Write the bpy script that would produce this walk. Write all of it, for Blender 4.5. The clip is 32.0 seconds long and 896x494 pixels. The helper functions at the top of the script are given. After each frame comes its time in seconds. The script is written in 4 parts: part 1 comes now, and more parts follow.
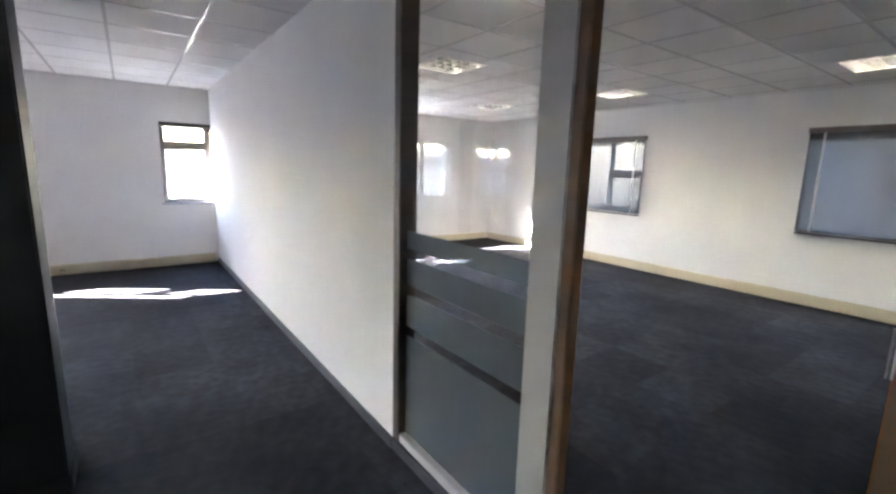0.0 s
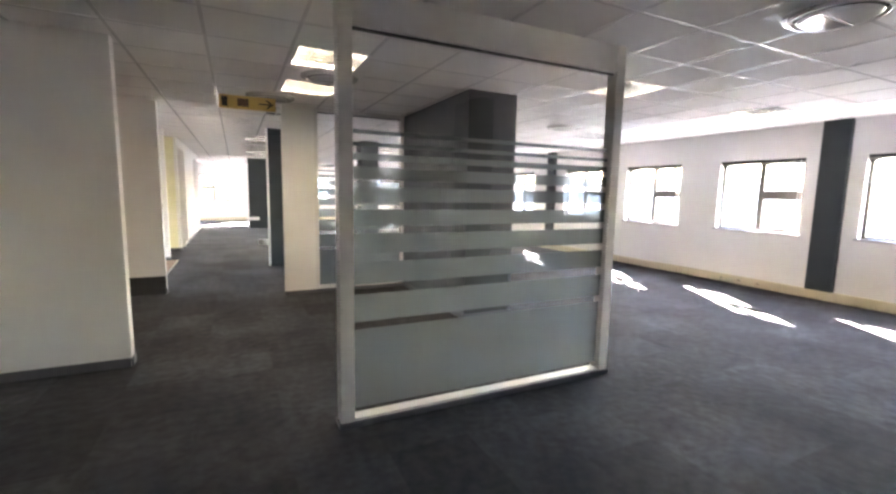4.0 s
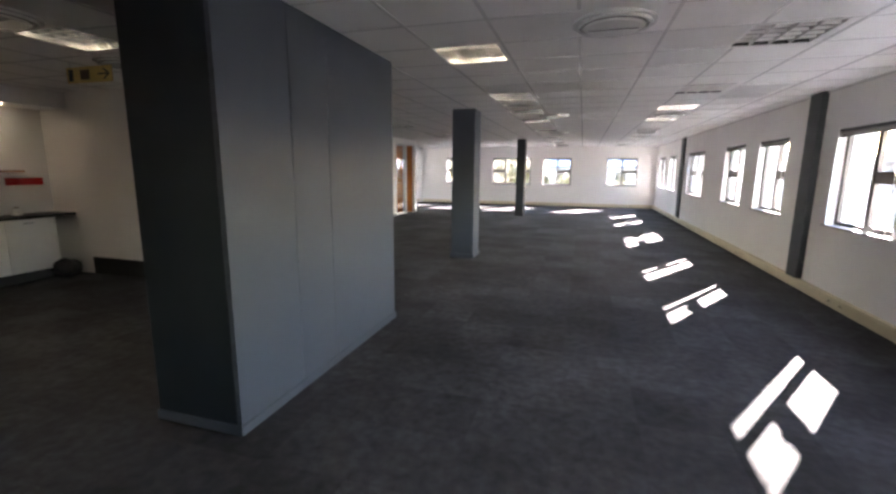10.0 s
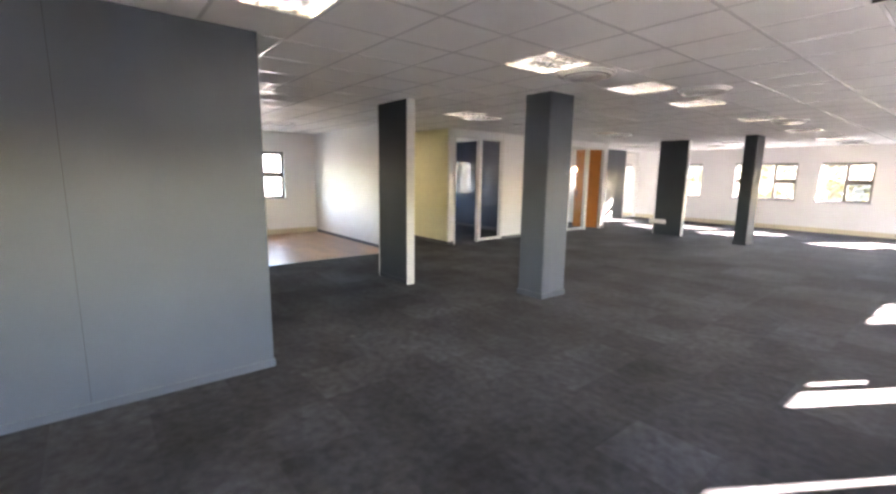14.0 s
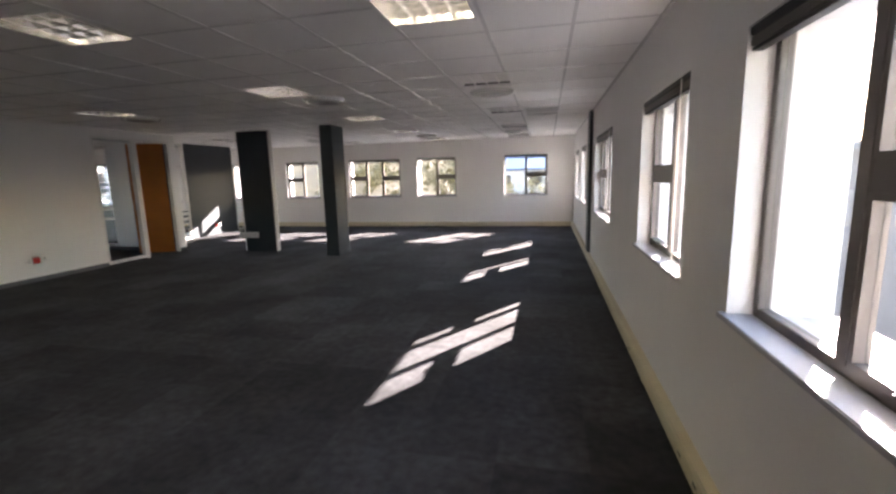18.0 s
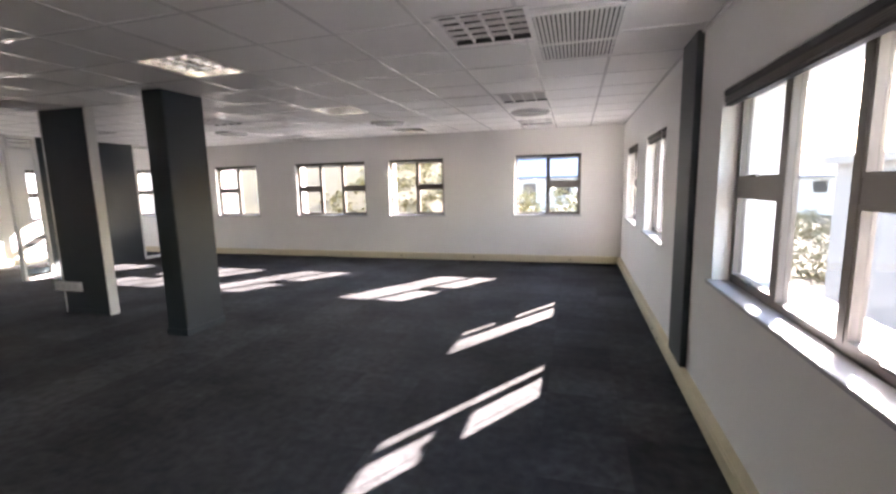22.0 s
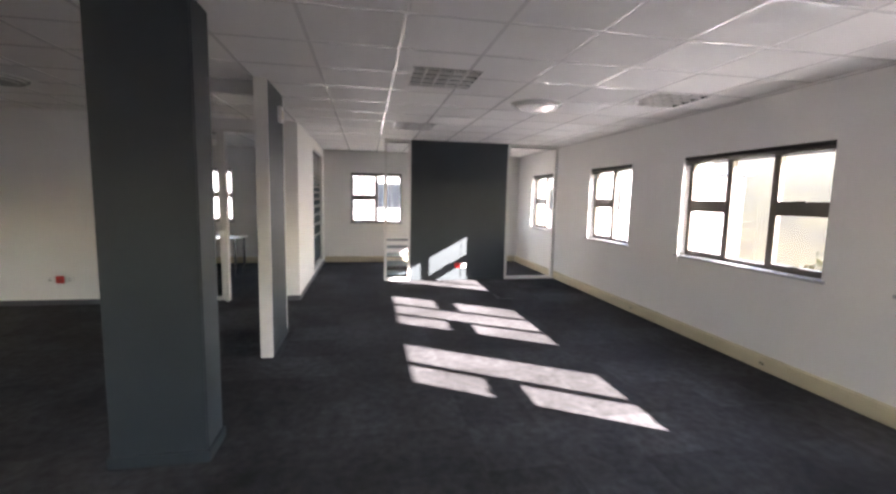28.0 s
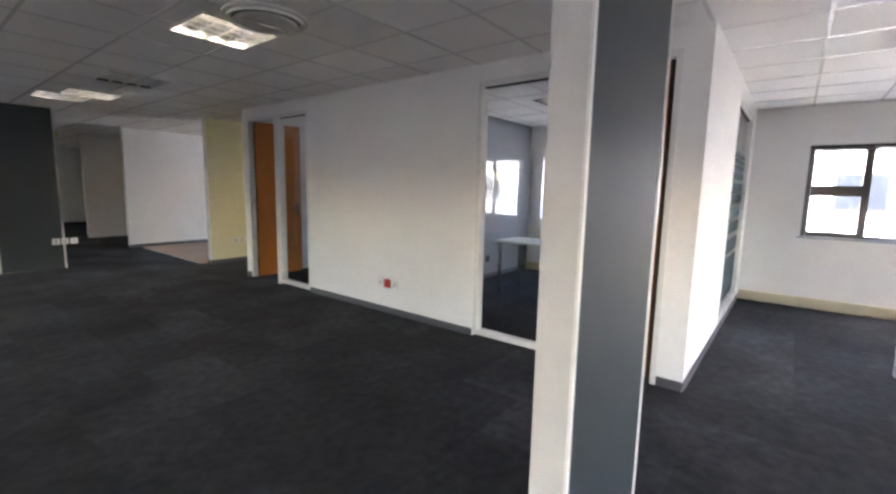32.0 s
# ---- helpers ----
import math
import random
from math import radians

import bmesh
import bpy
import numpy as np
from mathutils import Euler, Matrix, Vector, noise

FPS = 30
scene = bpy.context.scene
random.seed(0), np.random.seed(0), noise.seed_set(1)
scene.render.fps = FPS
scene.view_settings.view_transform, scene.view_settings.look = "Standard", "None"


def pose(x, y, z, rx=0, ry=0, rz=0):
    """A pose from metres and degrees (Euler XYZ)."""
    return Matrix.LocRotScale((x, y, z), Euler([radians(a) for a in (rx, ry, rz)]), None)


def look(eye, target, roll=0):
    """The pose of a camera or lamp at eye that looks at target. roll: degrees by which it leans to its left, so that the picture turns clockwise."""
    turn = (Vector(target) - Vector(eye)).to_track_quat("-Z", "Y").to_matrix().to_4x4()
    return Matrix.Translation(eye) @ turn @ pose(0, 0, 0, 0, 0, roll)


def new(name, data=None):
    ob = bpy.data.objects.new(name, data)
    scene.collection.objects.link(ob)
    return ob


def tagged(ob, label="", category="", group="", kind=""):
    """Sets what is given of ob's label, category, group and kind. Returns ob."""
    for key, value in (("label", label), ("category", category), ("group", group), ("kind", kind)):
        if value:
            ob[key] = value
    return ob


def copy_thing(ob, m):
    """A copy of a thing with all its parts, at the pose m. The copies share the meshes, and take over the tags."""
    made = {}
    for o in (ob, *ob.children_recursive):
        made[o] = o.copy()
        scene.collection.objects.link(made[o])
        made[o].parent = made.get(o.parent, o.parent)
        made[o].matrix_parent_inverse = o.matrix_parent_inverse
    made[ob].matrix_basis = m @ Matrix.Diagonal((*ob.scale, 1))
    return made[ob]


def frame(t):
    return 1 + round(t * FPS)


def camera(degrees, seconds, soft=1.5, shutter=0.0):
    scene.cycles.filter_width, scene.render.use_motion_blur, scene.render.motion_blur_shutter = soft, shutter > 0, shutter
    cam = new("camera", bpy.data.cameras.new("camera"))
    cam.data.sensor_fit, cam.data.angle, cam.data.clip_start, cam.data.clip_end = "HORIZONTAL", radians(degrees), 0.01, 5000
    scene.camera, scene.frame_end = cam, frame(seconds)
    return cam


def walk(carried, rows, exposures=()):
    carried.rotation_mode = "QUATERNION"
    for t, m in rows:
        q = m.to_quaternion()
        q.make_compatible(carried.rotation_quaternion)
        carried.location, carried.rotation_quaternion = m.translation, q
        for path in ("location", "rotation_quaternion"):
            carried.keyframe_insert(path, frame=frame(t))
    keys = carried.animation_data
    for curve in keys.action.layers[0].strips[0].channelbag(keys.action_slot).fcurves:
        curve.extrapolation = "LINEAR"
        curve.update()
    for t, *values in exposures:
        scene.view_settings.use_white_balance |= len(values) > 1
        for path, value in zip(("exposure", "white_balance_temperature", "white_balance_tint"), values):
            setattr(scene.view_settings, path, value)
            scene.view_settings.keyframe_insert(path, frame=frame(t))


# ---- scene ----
cam = camera(91.2, 32.0, 2.6)
PATH = [
    (0, (-0.116, -0.077, 1.527), (1.476, -1.236, 1.179), 1.6),
    (0.5, (0.008, -0.097, 1.45), (1.894, -0.69, 1.146), 0.5),
    (1, (0.017, -0.071, 1.463), (2.0, -0.108, 1.203), 0.6),
    (1.5, (0.025, -0.021, 1.425), (1.939, 0.502, 1.172), 0.7),
    (2, (-0.009, 0.031, 1.431), (1.697, 1.048, 1.197), 0.4),
    (2.5, (-0.131, 0.106, 1.44), (1.327, 1.456, 1.21), 0.6),
    (3, (-0.222, 0.176, 1.434), (0.911, 1.808, 1.206), 1.2),
    (3.5, (-0.284, 0.214, 1.433), (0.561, 2.012, 1.199), 1.5),
    (5.5, (0.711, 0.795, 1.63), (1.923, 2.345, 1.268), -0.4),
    (6, (1.262, 1.058, 1.517), (2.679, 2.425, 1.163), 0.7),
    (6.5, (1.744, 1.263, 1.446), (3.222, 2.562, 1.085), 0.9),
    (7, (2.228, 1.419, 1.477), (3.626, 2.793, 1.079), 0.8),
    (7.5, (2.677, 1.586, 1.566), (3.82, 3.168, 1.13), 0.0),
    (8, (3.024, 1.814, 1.561), (3.966, 3.524, 1.126), -0.1),
    (8.5, (3.344, 2.077, 1.507), (3.897, 3.957, 1.106), 1.1),
    (9, (3.745, 2.297, 1.496), (3.929, 4.248, 1.1), 0.6),
    (9.5, (4.128, 2.53, 1.549), (3.986, 4.491, 1.18), -0.3),
    (10, (4.576, 2.731, 1.571), (4.007, 4.616, 1.222), 0.5),
    (10.5, (4.902, 3.024, 1.55), (3.961, 4.757, 1.22), 0.7),
    (11, (5.172, 3.347, 1.585), (3.857, 4.818, 1.258), 0.6),
    (11.5, (5.48, 3.682, 1.576), (3.894, 4.851, 1.228), 0.9),
    (12, (5.645, 4.093, 1.561), (4.028, 5.223, 1.234), 4.2),
    (12.5, (5.824, 4.511, 1.574), (4.138, 5.536, 1.244), 0.8),
    (13, (6.002, 4.912, 1.59), (4.297, 5.902, 1.253), 0.1),
    (13.5, (6.12, 5.367, 1.584), (4.484, 6.47, 1.258), 2.5),
    (14, (6.279, 5.839, 1.575), (4.744, 7.08, 1.251), 0.8),
    (14.5, (6.378, 6.301, 1.561), (4.92, 7.638, 1.266), -0.6),
    (15, (6.427, 6.8, 1.587), (5.132, 8.299, 1.311), -1.5),
    (15.5, (6.572, 7.295, 1.587), (5.445, 8.925, 1.313), -1.3),
    (17.5, (6.762, 9.292, 1.579), (6.26, 11.204, 1.271), -3.1),
    (18, (6.758, 9.834, 1.551), (6.322, 11.759, 1.229), -1.5),
    (18.5, (6.721, 10.388, 1.545), (6.278, 12.315, 1.247), -1.2),
    (19, (6.674, 10.912, 1.554), (6.239, 12.842, 1.262), -1.5),
    (19.5, (6.657, 11.494, 1.572), (6.091, 13.389, 1.272), -0.6),
    (20, (6.57, 12.051, 1.576), (5.997, 13.946, 1.292), -0.5),
    (20.5, (6.569, 12.624, 1.554), (5.998, 14.52, 1.272), -0.0),
    (21, (6.579, 13.163, 1.558), (5.973, 15.05, 1.289), -0.4),
    (21.5, (6.605, 13.72, 1.562), (6.065, 15.626, 1.282), -1.1),
    (22, (6.678, 14.295, 1.577), (6.125, 16.196, 1.291), -1.3),
    (22.5, (6.648, 14.862, 1.564), (6.132, 16.771, 1.266), -1.5),
    (23, (6.683, 15.401, 1.551), (6.152, 17.3, 1.213), -1.6),
    (23.5, (6.679, 15.914, 1.552), (6.122, 17.803, 1.203), -1.1),
    (24, (6.655, 16.439, 1.569), (6.088, 18.326, 1.228), -1.0),
    (24.5, (6.614, 17.002, 1.565), (6.028, 18.88, 1.204), -0.2),
    (26.5, (6.225, 18.892, 1.691), (4.744, 20.196, 1.368), 0.1),
    (27, (5.95, 19.136, 1.589), (4.194, 20.055, 1.32), -0.1),
    (27.5, (5.636, 19.265, 1.565), (3.727, 19.808, 1.315), 1.9),
    (28, (5.274, 19.324, 1.556), (3.32, 19.688, 1.333), 1.2),
    (28.5, (4.881, 19.424, 1.524), (2.926, 19.778, 1.297), 0.9),
    (29, (4.473, 19.587, 1.553), (2.502, 19.84, 1.334), 1.2),
    (29.5, (4.005, 19.621, 1.556), (2.026, 19.814, 1.339), 1.3),
    (30, (3.57, 19.653, 1.528), (1.585, 19.578, 1.299), 0.4),
    (30.5, (3.148, 19.628, 1.55), (1.202, 19.239, 1.296), 0.8),
    (31, (2.749, 19.426, 1.545), (0.869, 18.808, 1.261), -0.2),
    (31.5, (2.399, 19.187, 1.538), (0.662, 18.239, 1.251), 0.5),
    (32, (2.088, 18.87, 1.45), (0.527, 17.647, 1.186), 1.2),
]
walk(cam, [(t, look(eye, target, roll)) for t, eye, target, roll in PATH],
     [(0, 6.65, 6300, 22), (1, 6.65, 6600, 23), (2, 6.82, 6900, 24), (3, 7.1, 6900, 24), (6, 6.4, 7250, 24), (7.5, 5.15, 7250, 24), (9, 4.75, 7250, 24), (10, 5.25, 6950, 23), (10.6, 5.5, 6950, 23), (11.2, 6.25, 6950, 23), (12, 6.95, 6950, 23), (13, 6.9, 7050, 26), (14, 6.15, 7350, 25), (15.5, 5.3, 7350, 24), (17.5, 4.5, 7300, 24), (18, 4.25, 7200, 23), (19, 4.5, 7200, 23), (20, 4.7, 7150, 22), (21, 5.05, 7200, 23), (22, 4.65, 7200, 23), (23, 4.35, 7200, 23), (24, 4.85, 7250, 24), (27, 4.4, 7250, 23), (29, 4.75, 6950, 22), (30, 4.75, 6800, 21), (31, 4.8, 6600, 21), (32, 5.45, 6600, 22)])

# ---- light ----
SUN_DIR = Vector((1.125, 1.775, 1.0)).normalized()
world = bpy.data.worlds.new("world")
scene.world = world
world.use_nodes = True
wn = world.node_tree
wn.nodes.clear()
sky = wn.nodes.new("ShaderNodeTexSky")
sky.sky_type = "NISHITA"
sky.sun_disc = False
sky.sun_elevation = math.asin(SUN_DIR.z)
sky.sun_rotation = math.atan2(SUN_DIR.x, SUN_DIR.y)
sky.dust_density = 0.6
sky.air_density = 1.3
bg = wn.nodes.new("ShaderNodeBackground")
bg.inputs["Strength"].default_value = 0.15
wo = wn.nodes.new("ShaderNodeOutputWorld")
wn.links.new(sky.outputs[0], bg.inputs[0])
wn.links.new(bg.outputs[0], wo.inputs[0])
sun = new("sun", bpy.data.lights.new("sun", "SUN"))
sun.data.energy = 5.0
sun.data.angle = radians(0.5)
sun.data.color = (1.0, 0.97, 0.93)
sun.matrix_world = look(SUN_DIR * 60, (0, 0, 0))


# ---- materials ----
def mat(name, color, rough=0.6, metal=0.0, var=0.06, scale=8.0, fine=120.0, bump=0.05, coat=0.0, vary=0.0):
    """A paint-like surface with broad stains, fine grain and a little relief."""
    m = bpy.data.materials.new(name)
    m.use_nodes = True
    n, l = m.node_tree.nodes, m.node_tree.links
    b = n["Principled BSDF"]
    b.inputs["Roughness"].default_value = rough
    b.inputs["Metallic"].default_value = metal
    b.inputs["Coat Weight"].default_value = coat
    tc = n.new("ShaderNodeTexCoord")
    big = n.new("ShaderNodeTexNoise")
    big.inputs["Scale"].default_value = scale
    big.inputs["Detail"].default_value = 5
    small = n.new("ShaderNodeTexNoise")
    small.inputs["Scale"].default_value = fine
    small.inputs["Detail"].default_value = 3
    l.new(tc.outputs["Object"], big.inputs["Vector"])
    l.new(tc.outputs["Object"], small.inputs["Vector"])
    add = n.new("ShaderNodeMath")
    add.operation = "ADD"
    half = n.new("ShaderNodeMath")
    half.operation = "MULTIPLY"
    half.inputs[1].default_value = 0.5
    l.new(small.outputs["Fac"], half.inputs[0])
    l.new(big.outputs["Fac"], add.inputs[0])
    l.new(half.outputs[0], add.inputs[1])
    ramp = n.new("ShaderNodeMapRange")
    ramp.inputs["From Min"].default_value = 0.45
    ramp.inputs["From Max"].default_value = 1.05
    ramp.inputs["To Min"].default_value = 1 - var
    ramp.inputs["To Max"].default_value = 1 + var
    l.new(add.outputs[0], ramp.inputs["Value"])
    value = ramp.outputs[0]
    if vary:
        info = n.new("ShaderNodeObjectInfo")
        rr = n.new("ShaderNodeMapRange")
        rr.inputs["To Min"].default_value = 1 - vary
        rr.inputs["To Max"].default_value = 1 + vary
        l.new(info.outputs["Random"], rr.inputs["Value"])
        mul = n.new("ShaderNodeMath")
        mul.operation = "MULTIPLY"
        l.new(value, mul.inputs[0])
        l.new(rr.outputs[0], mul.inputs[1])
        value = mul.outputs[0]
    mix = n.new("ShaderNodeVectorMath")
    mix.operation = "SCALE"
    mix.inputs[0].default_value = color
    l.new(value, mix.inputs["Scale"])
    l.new(mix.outputs[0], b.inputs["Base Color"])
    if bump:
        bp = n.new("ShaderNodeBump")
        bp.inputs["Strength"].default_value = bump
        bp.inputs["Distance"].default_value = 0.01
        l.new(small.outputs["Fac"], bp.inputs["Height"])
        l.new(bp.outputs[0], b.inputs["Normal"])
    return m


def glass_mat(name, tint=(1, 1, 1), rough=0.0, gloss=0.025):
    """Thin clear sheet: see-through with a Fresnel-driven mirror on top."""
    m = bpy.data.materials.new(name)
    m.use_nodes = True
    n, l = m.node_tree.nodes, m.node_tree.links
    n.clear()
    out = n.new("ShaderNodeOutputMaterial")
    tr = n.new("ShaderNodeBsdfTransparent")
    tr.inputs[0].default_value = (*tint, 1)
    gl = n.new("ShaderNodeBsdfGlossy")
    gl.inputs["Roughness"].default_value = rough
    lw = n.new("ShaderNodeLayerWeight")
    lw.inputs["Blend"].default_value = 0.5
    pw = n.new("ShaderNodeMath")
    pw.operation = "POWER"
    pw.inputs[1].default_value = 3.0
    l.new(lw.outputs["Facing"], pw.inputs[0])
    fr = n.new("ShaderNodeMath")
    fr.operation = "MULTIPLY_ADD"
    fr.inputs[1].default_value = 0.55
    fr.inputs[2].default_value = gloss
    l.new(pw.outputs[0], fr.inputs[0])
    mix = n.new("ShaderNodeMixShader")
    l.new(fr.outputs[0], mix.inputs[0])
    l.new(tr.outputs[0], mix.inputs[1])
    l.new(gl.outputs[0], mix.inputs[2])
    l.new(mix.outputs[0], out.inputs[0])
    return m


def frosted_mat(name):
    """Etched film on glass: half scattered, half see-through blur."""
    m = bpy.data.materials.new(name)
    m.use_nodes = True
    n, l = m.node_tree.nodes, m.node_tree.links
    n.clear()
    out = n.new("ShaderNodeOutputMaterial")
    tl = n.new("ShaderNodeBsdfTranslucent")
    tl.inputs[0].default_value = (0.46, 0.51, 0.53, 1)
    df = n.new("ShaderNodeBsdfDiffuse")
    df.inputs[0].default_value = (0.15, 0.18, 0.20, 1)
    tr = n.new("ShaderNodeBsdfTransparent")
    tr.inputs[0].default_value = (0.80, 0.87, 0.90, 1)
    m1 = n.new("ShaderNodeMixShader")
    m1.inputs[0].default_value = 0.4
    m2 = n.new("ShaderNodeMixShader")
    m2.inputs[0].default_value = 0.53
    l.new(tl.outputs[0], m1.inputs[1])
    l.new(df.outputs[0], m1.inputs[2])
    l.new(m1.outputs[0], m2.inputs[1])
    l.new(tr.outputs[0], m2.inputs[2])
    l.new(m2.outputs[0], out.inputs[0])
    return m


def glow_mat(name, color, strength):
    m = bpy.data.materials.new(name)
    m.use_nodes = True
    b = m.node_tree.nodes["Principled BSDF"]
    b.inputs["Base Color"].default_value = (0.8, 0.8, 0.8, 1)
    b.inputs["Emission Color"].default_value = (*color, 1)
    b.inputs["Emission Strength"].default_value = strength
    return m


def carpet_mat(name):
    """Charcoal loop-pile carpet tiles of half a metre, each laid a shade apart, with traffic stains."""
    m = bpy.data.materials.new(name)
    m.use_nodes = True
    n, l = m.node_tree.nodes, m.node_tree.links
    b = n["Principled BSDF"]
    b.inputs["Roughness"].default_value = 0.95
    b.inputs["Specular IOR Level"].default_value = 0.2
    tc = n.new("ShaderNodeTexCoord")
    cell = n.new("ShaderNodeVectorMath")
    cell.operation = "MULTIPLY"
    cell.inputs[1].default_value = (2.0, 2.0, 0.0)
    l.new(tc.outputs["Object"], cell.inputs[0])
    fl = n.new("ShaderNodeVectorMath")
    fl.operation = "FLOOR"
    l.new(cell.outputs[0], fl.inputs[0])
    wn_ = n.new("ShaderNodeTexWhiteNoise")
    l.new(fl.outputs[0], wn_.inputs["Vector"])
    big = n.new("ShaderNodeTexNoise")
    big.inputs["Scale"].default_value = 0.9
    big.inputs["Detail"].default_value = 6
    big.inputs["Roughness"].default_value = 0.65
    l.new(tc.outputs["Object"], big.inputs["Vector"])
    mid = n.new("ShaderNodeTexNoise")
    mid.inputs["Scale"].default_value = 14
    mid.inputs["Detail"].default_value = 4
    l.new(tc.outputs["Object"], mid.inputs["Vector"])
    pile = n.new("ShaderNodeTexNoise")
    pile.inputs["Scale"].default_value = 260
    pile.inputs["Detail"].default_value = 2
    l.new(tc.outputs["Object"], pile.inputs["Vector"])

    def scaled(src, lo, hi, a=0.0, c=1.0):
        r = n.new("ShaderNodeMapRange")
        r.inputs["From Min"].default_value = a
        r.inputs["From Max"].default_value = c
        r.inputs["To Min"].default_value = lo
        r.inputs["To Max"].default_value = hi
        l.new(src, r.inputs["Value"])
        return r.outputs[0]

    def times(p, q):
        r = n.new("ShaderNodeMath")
        r.operation = "MULTIPLY"
        l.new(p, r.inputs[0])
        l.new(q, r.inputs[1])
        return r.outputs[0]

    v = times(scaled(wn_.outputs["Value"], 0.76, 1.26), scaled(big.outputs["Fac"], 0.52, 1.60, 0.32, 0.68))
    v = times(v, scaled(mid.outputs["Fac"], 0.72, 1.33, 0.3, 0.7))
    v = times(v, scaled(pile.outputs["Fac"], 0.55, 1.45, 0.25, 0.75))
    col = n.new("ShaderNodeVectorMath")
    col.operation = "SCALE"
    col.inputs[0].default_value = (0.0315, 0.0325, 0.0365)
    l.new(v, col.inputs["Scale"])
    l.new(col.outputs[0], b.inputs["Base Color"])
    bp = n.new("ShaderNodeBump")
    bp.inputs["Strength"].default_value = 0.5
    bp.inputs["Distance"].default_value = 0.004
    l.new(pile.outputs["Fac"], bp.inputs["Height"])
    l.new(bp.outputs[0], b.inputs["Normal"])
    return m


M_WALL = mat("white_wall_paint", (0.80, 0.79, 0.77), 0.7, var=0.03, scale=1.5, fine=90, bump=0.06)
M_CEIL = mat("mineral_fibre_tile", (0.80, 0.79, 0.775), 0.9, var=0.05, scale=1.1, fine=160, bump=0.12)
M_TEE = mat("white_grid_tee", (0.80, 0.79, 0.775), 0.27, var=0.03, bump=0.0, coat=0.2)
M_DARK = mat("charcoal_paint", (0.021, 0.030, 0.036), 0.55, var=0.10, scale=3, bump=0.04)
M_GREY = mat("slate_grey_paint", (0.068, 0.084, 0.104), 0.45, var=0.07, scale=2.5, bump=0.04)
M_TRUNK = mat("cream_trunking", (0.62, 0.55, 0.38), 0.45, var=0.05, scale=4, bump=0.0)
M_SKIRT = mat("grey_skirting", (0.075, 0.08, 0.09), 0.5, var=0.08)
M_CARPET = carpet_mat("charcoal_carpet")
M_FRAME = mat("bronze_window_frame", (0.13, 0.115, 0.105), 0.4, metal=0.25, var=0.08)
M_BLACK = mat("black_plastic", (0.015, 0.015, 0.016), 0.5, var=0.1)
M_WHITE = mat("white_enamel", (0.78, 0.77, 0.75), 0.35, var=0.03)
M_ALU = mat("white_aluminium_section", (0.70, 0.69, 0.66), 0.35, metal=0.0, var=0.03)
M_STONE = mat("pale_sill_paint", (0.70, 0.69, 0.67), 0.5, var=0.05)
M_RED = mat("red_plastic", (0.55, 0.02, 0.02), 0.35, var=0.05)
M_GLASS = glass_mat("clear_glass")
# grey tint added to the panes to dim the bright outdoors
M_PANE = glass_mat("dimming_window_glass", (0.80, 0.81, 0.82))
M_FROST = frosted_mat("frosted_film")
M_ORANGE = mat("orange_wood_door", (0.44, 0.14, 0.016), 0.5, var=0.14, scale=3, coat=0.05)
M_TIMBER = mat("tan_timber_frame", (0.24, 0.16, 0.105), 0.5, var=0.12, scale=4)
M_BROWN = mat("brown_door_edge", (0.09, 0.048, 0.028), 0.45, var=0.15)
M_NAVY = mat("navy_gloss_panel", (0.045, 0.06, 0.085), 0.10, var=0.04, scale=2, bump=0.0, coat=0.6)
M_GLOSS = mat("pale_grey_gloss_panel", (0.30, 0.32, 0.35), 0.03, var=0.04, scale=2, bump=0.0, coat=0.8)
M_SILL = mat("grey_stone_sill", (0.40, 0.41, 0.43), 0.32, var=0.12, scale=5, bump=0.03)
M_WOOD = mat("laminate_board", (0.36, 0.20, 0.11), 0.35, var=0.12, scale=3, vary=0.12)
M_CREAM = mat("cream_paint", (0.77, 0.74, 0.54), 0.65, var=0.04)
M_LOUVRE = mat("bright_louvre", (0.80, 0.80, 0.79), 0.22, metal=1.0, var=0.03, bump=0.0)
M_TUBE = glow_mat("lit_tube", (1.0, 0.92, 0.66), 1.45)
M_SPOT = glow_mat("small_spot_lamp", (1.0, 0.85, 0.6), 4.0)
# unlit tubes coloured dark to stand for the shade inside the cells
M_OFFTUBE = mat("shade_dark_unlit_tube", (0.14, 0.14, 0.135), 0.3, var=0.02)
M_CHROME = mat("brushed_steel", (0.6, 0.6, 0.6), 0.25, metal=1.0, var=0.04)


# ---- building blocks ----
def box(bm, x0, x1, y0, y1, z0, z1, bevel=0.0):
    """A box from its limits, added to bm."""
    vs = bmesh.ops.create_cube(bm, size=1.0)["verts"]
    for v in vs:
        v.co = Vector(((x0 + x1) / 2 + v.co.x * (x1 - x0), (y0 + y1) / 2 + v.co.y * (y1 - y0), (z0 + z1) / 2 + v.co.z * (z1 - z0)))
    if bevel:
        es = list({e for v in vs for e in v.link_edges})
        bmesh.ops.bevel(bm, geom=es, offset=bevel, segments=2, affect="EDGES", clamp_overlap=True)
    return bm


def disc(bm, x, y, z0, z1, r, n=32, r2=None):
    """An upright drum, or a cone with another radius at its lower end."""
    bmesh.ops.create_cone(bm, cap_ends=True, segments=n, radius1=r if r2 is None else r2, radius2=r, depth=z1 - z0, matrix=Matrix.Translation((x, y, (z0 + z1) / 2)))
    return bm


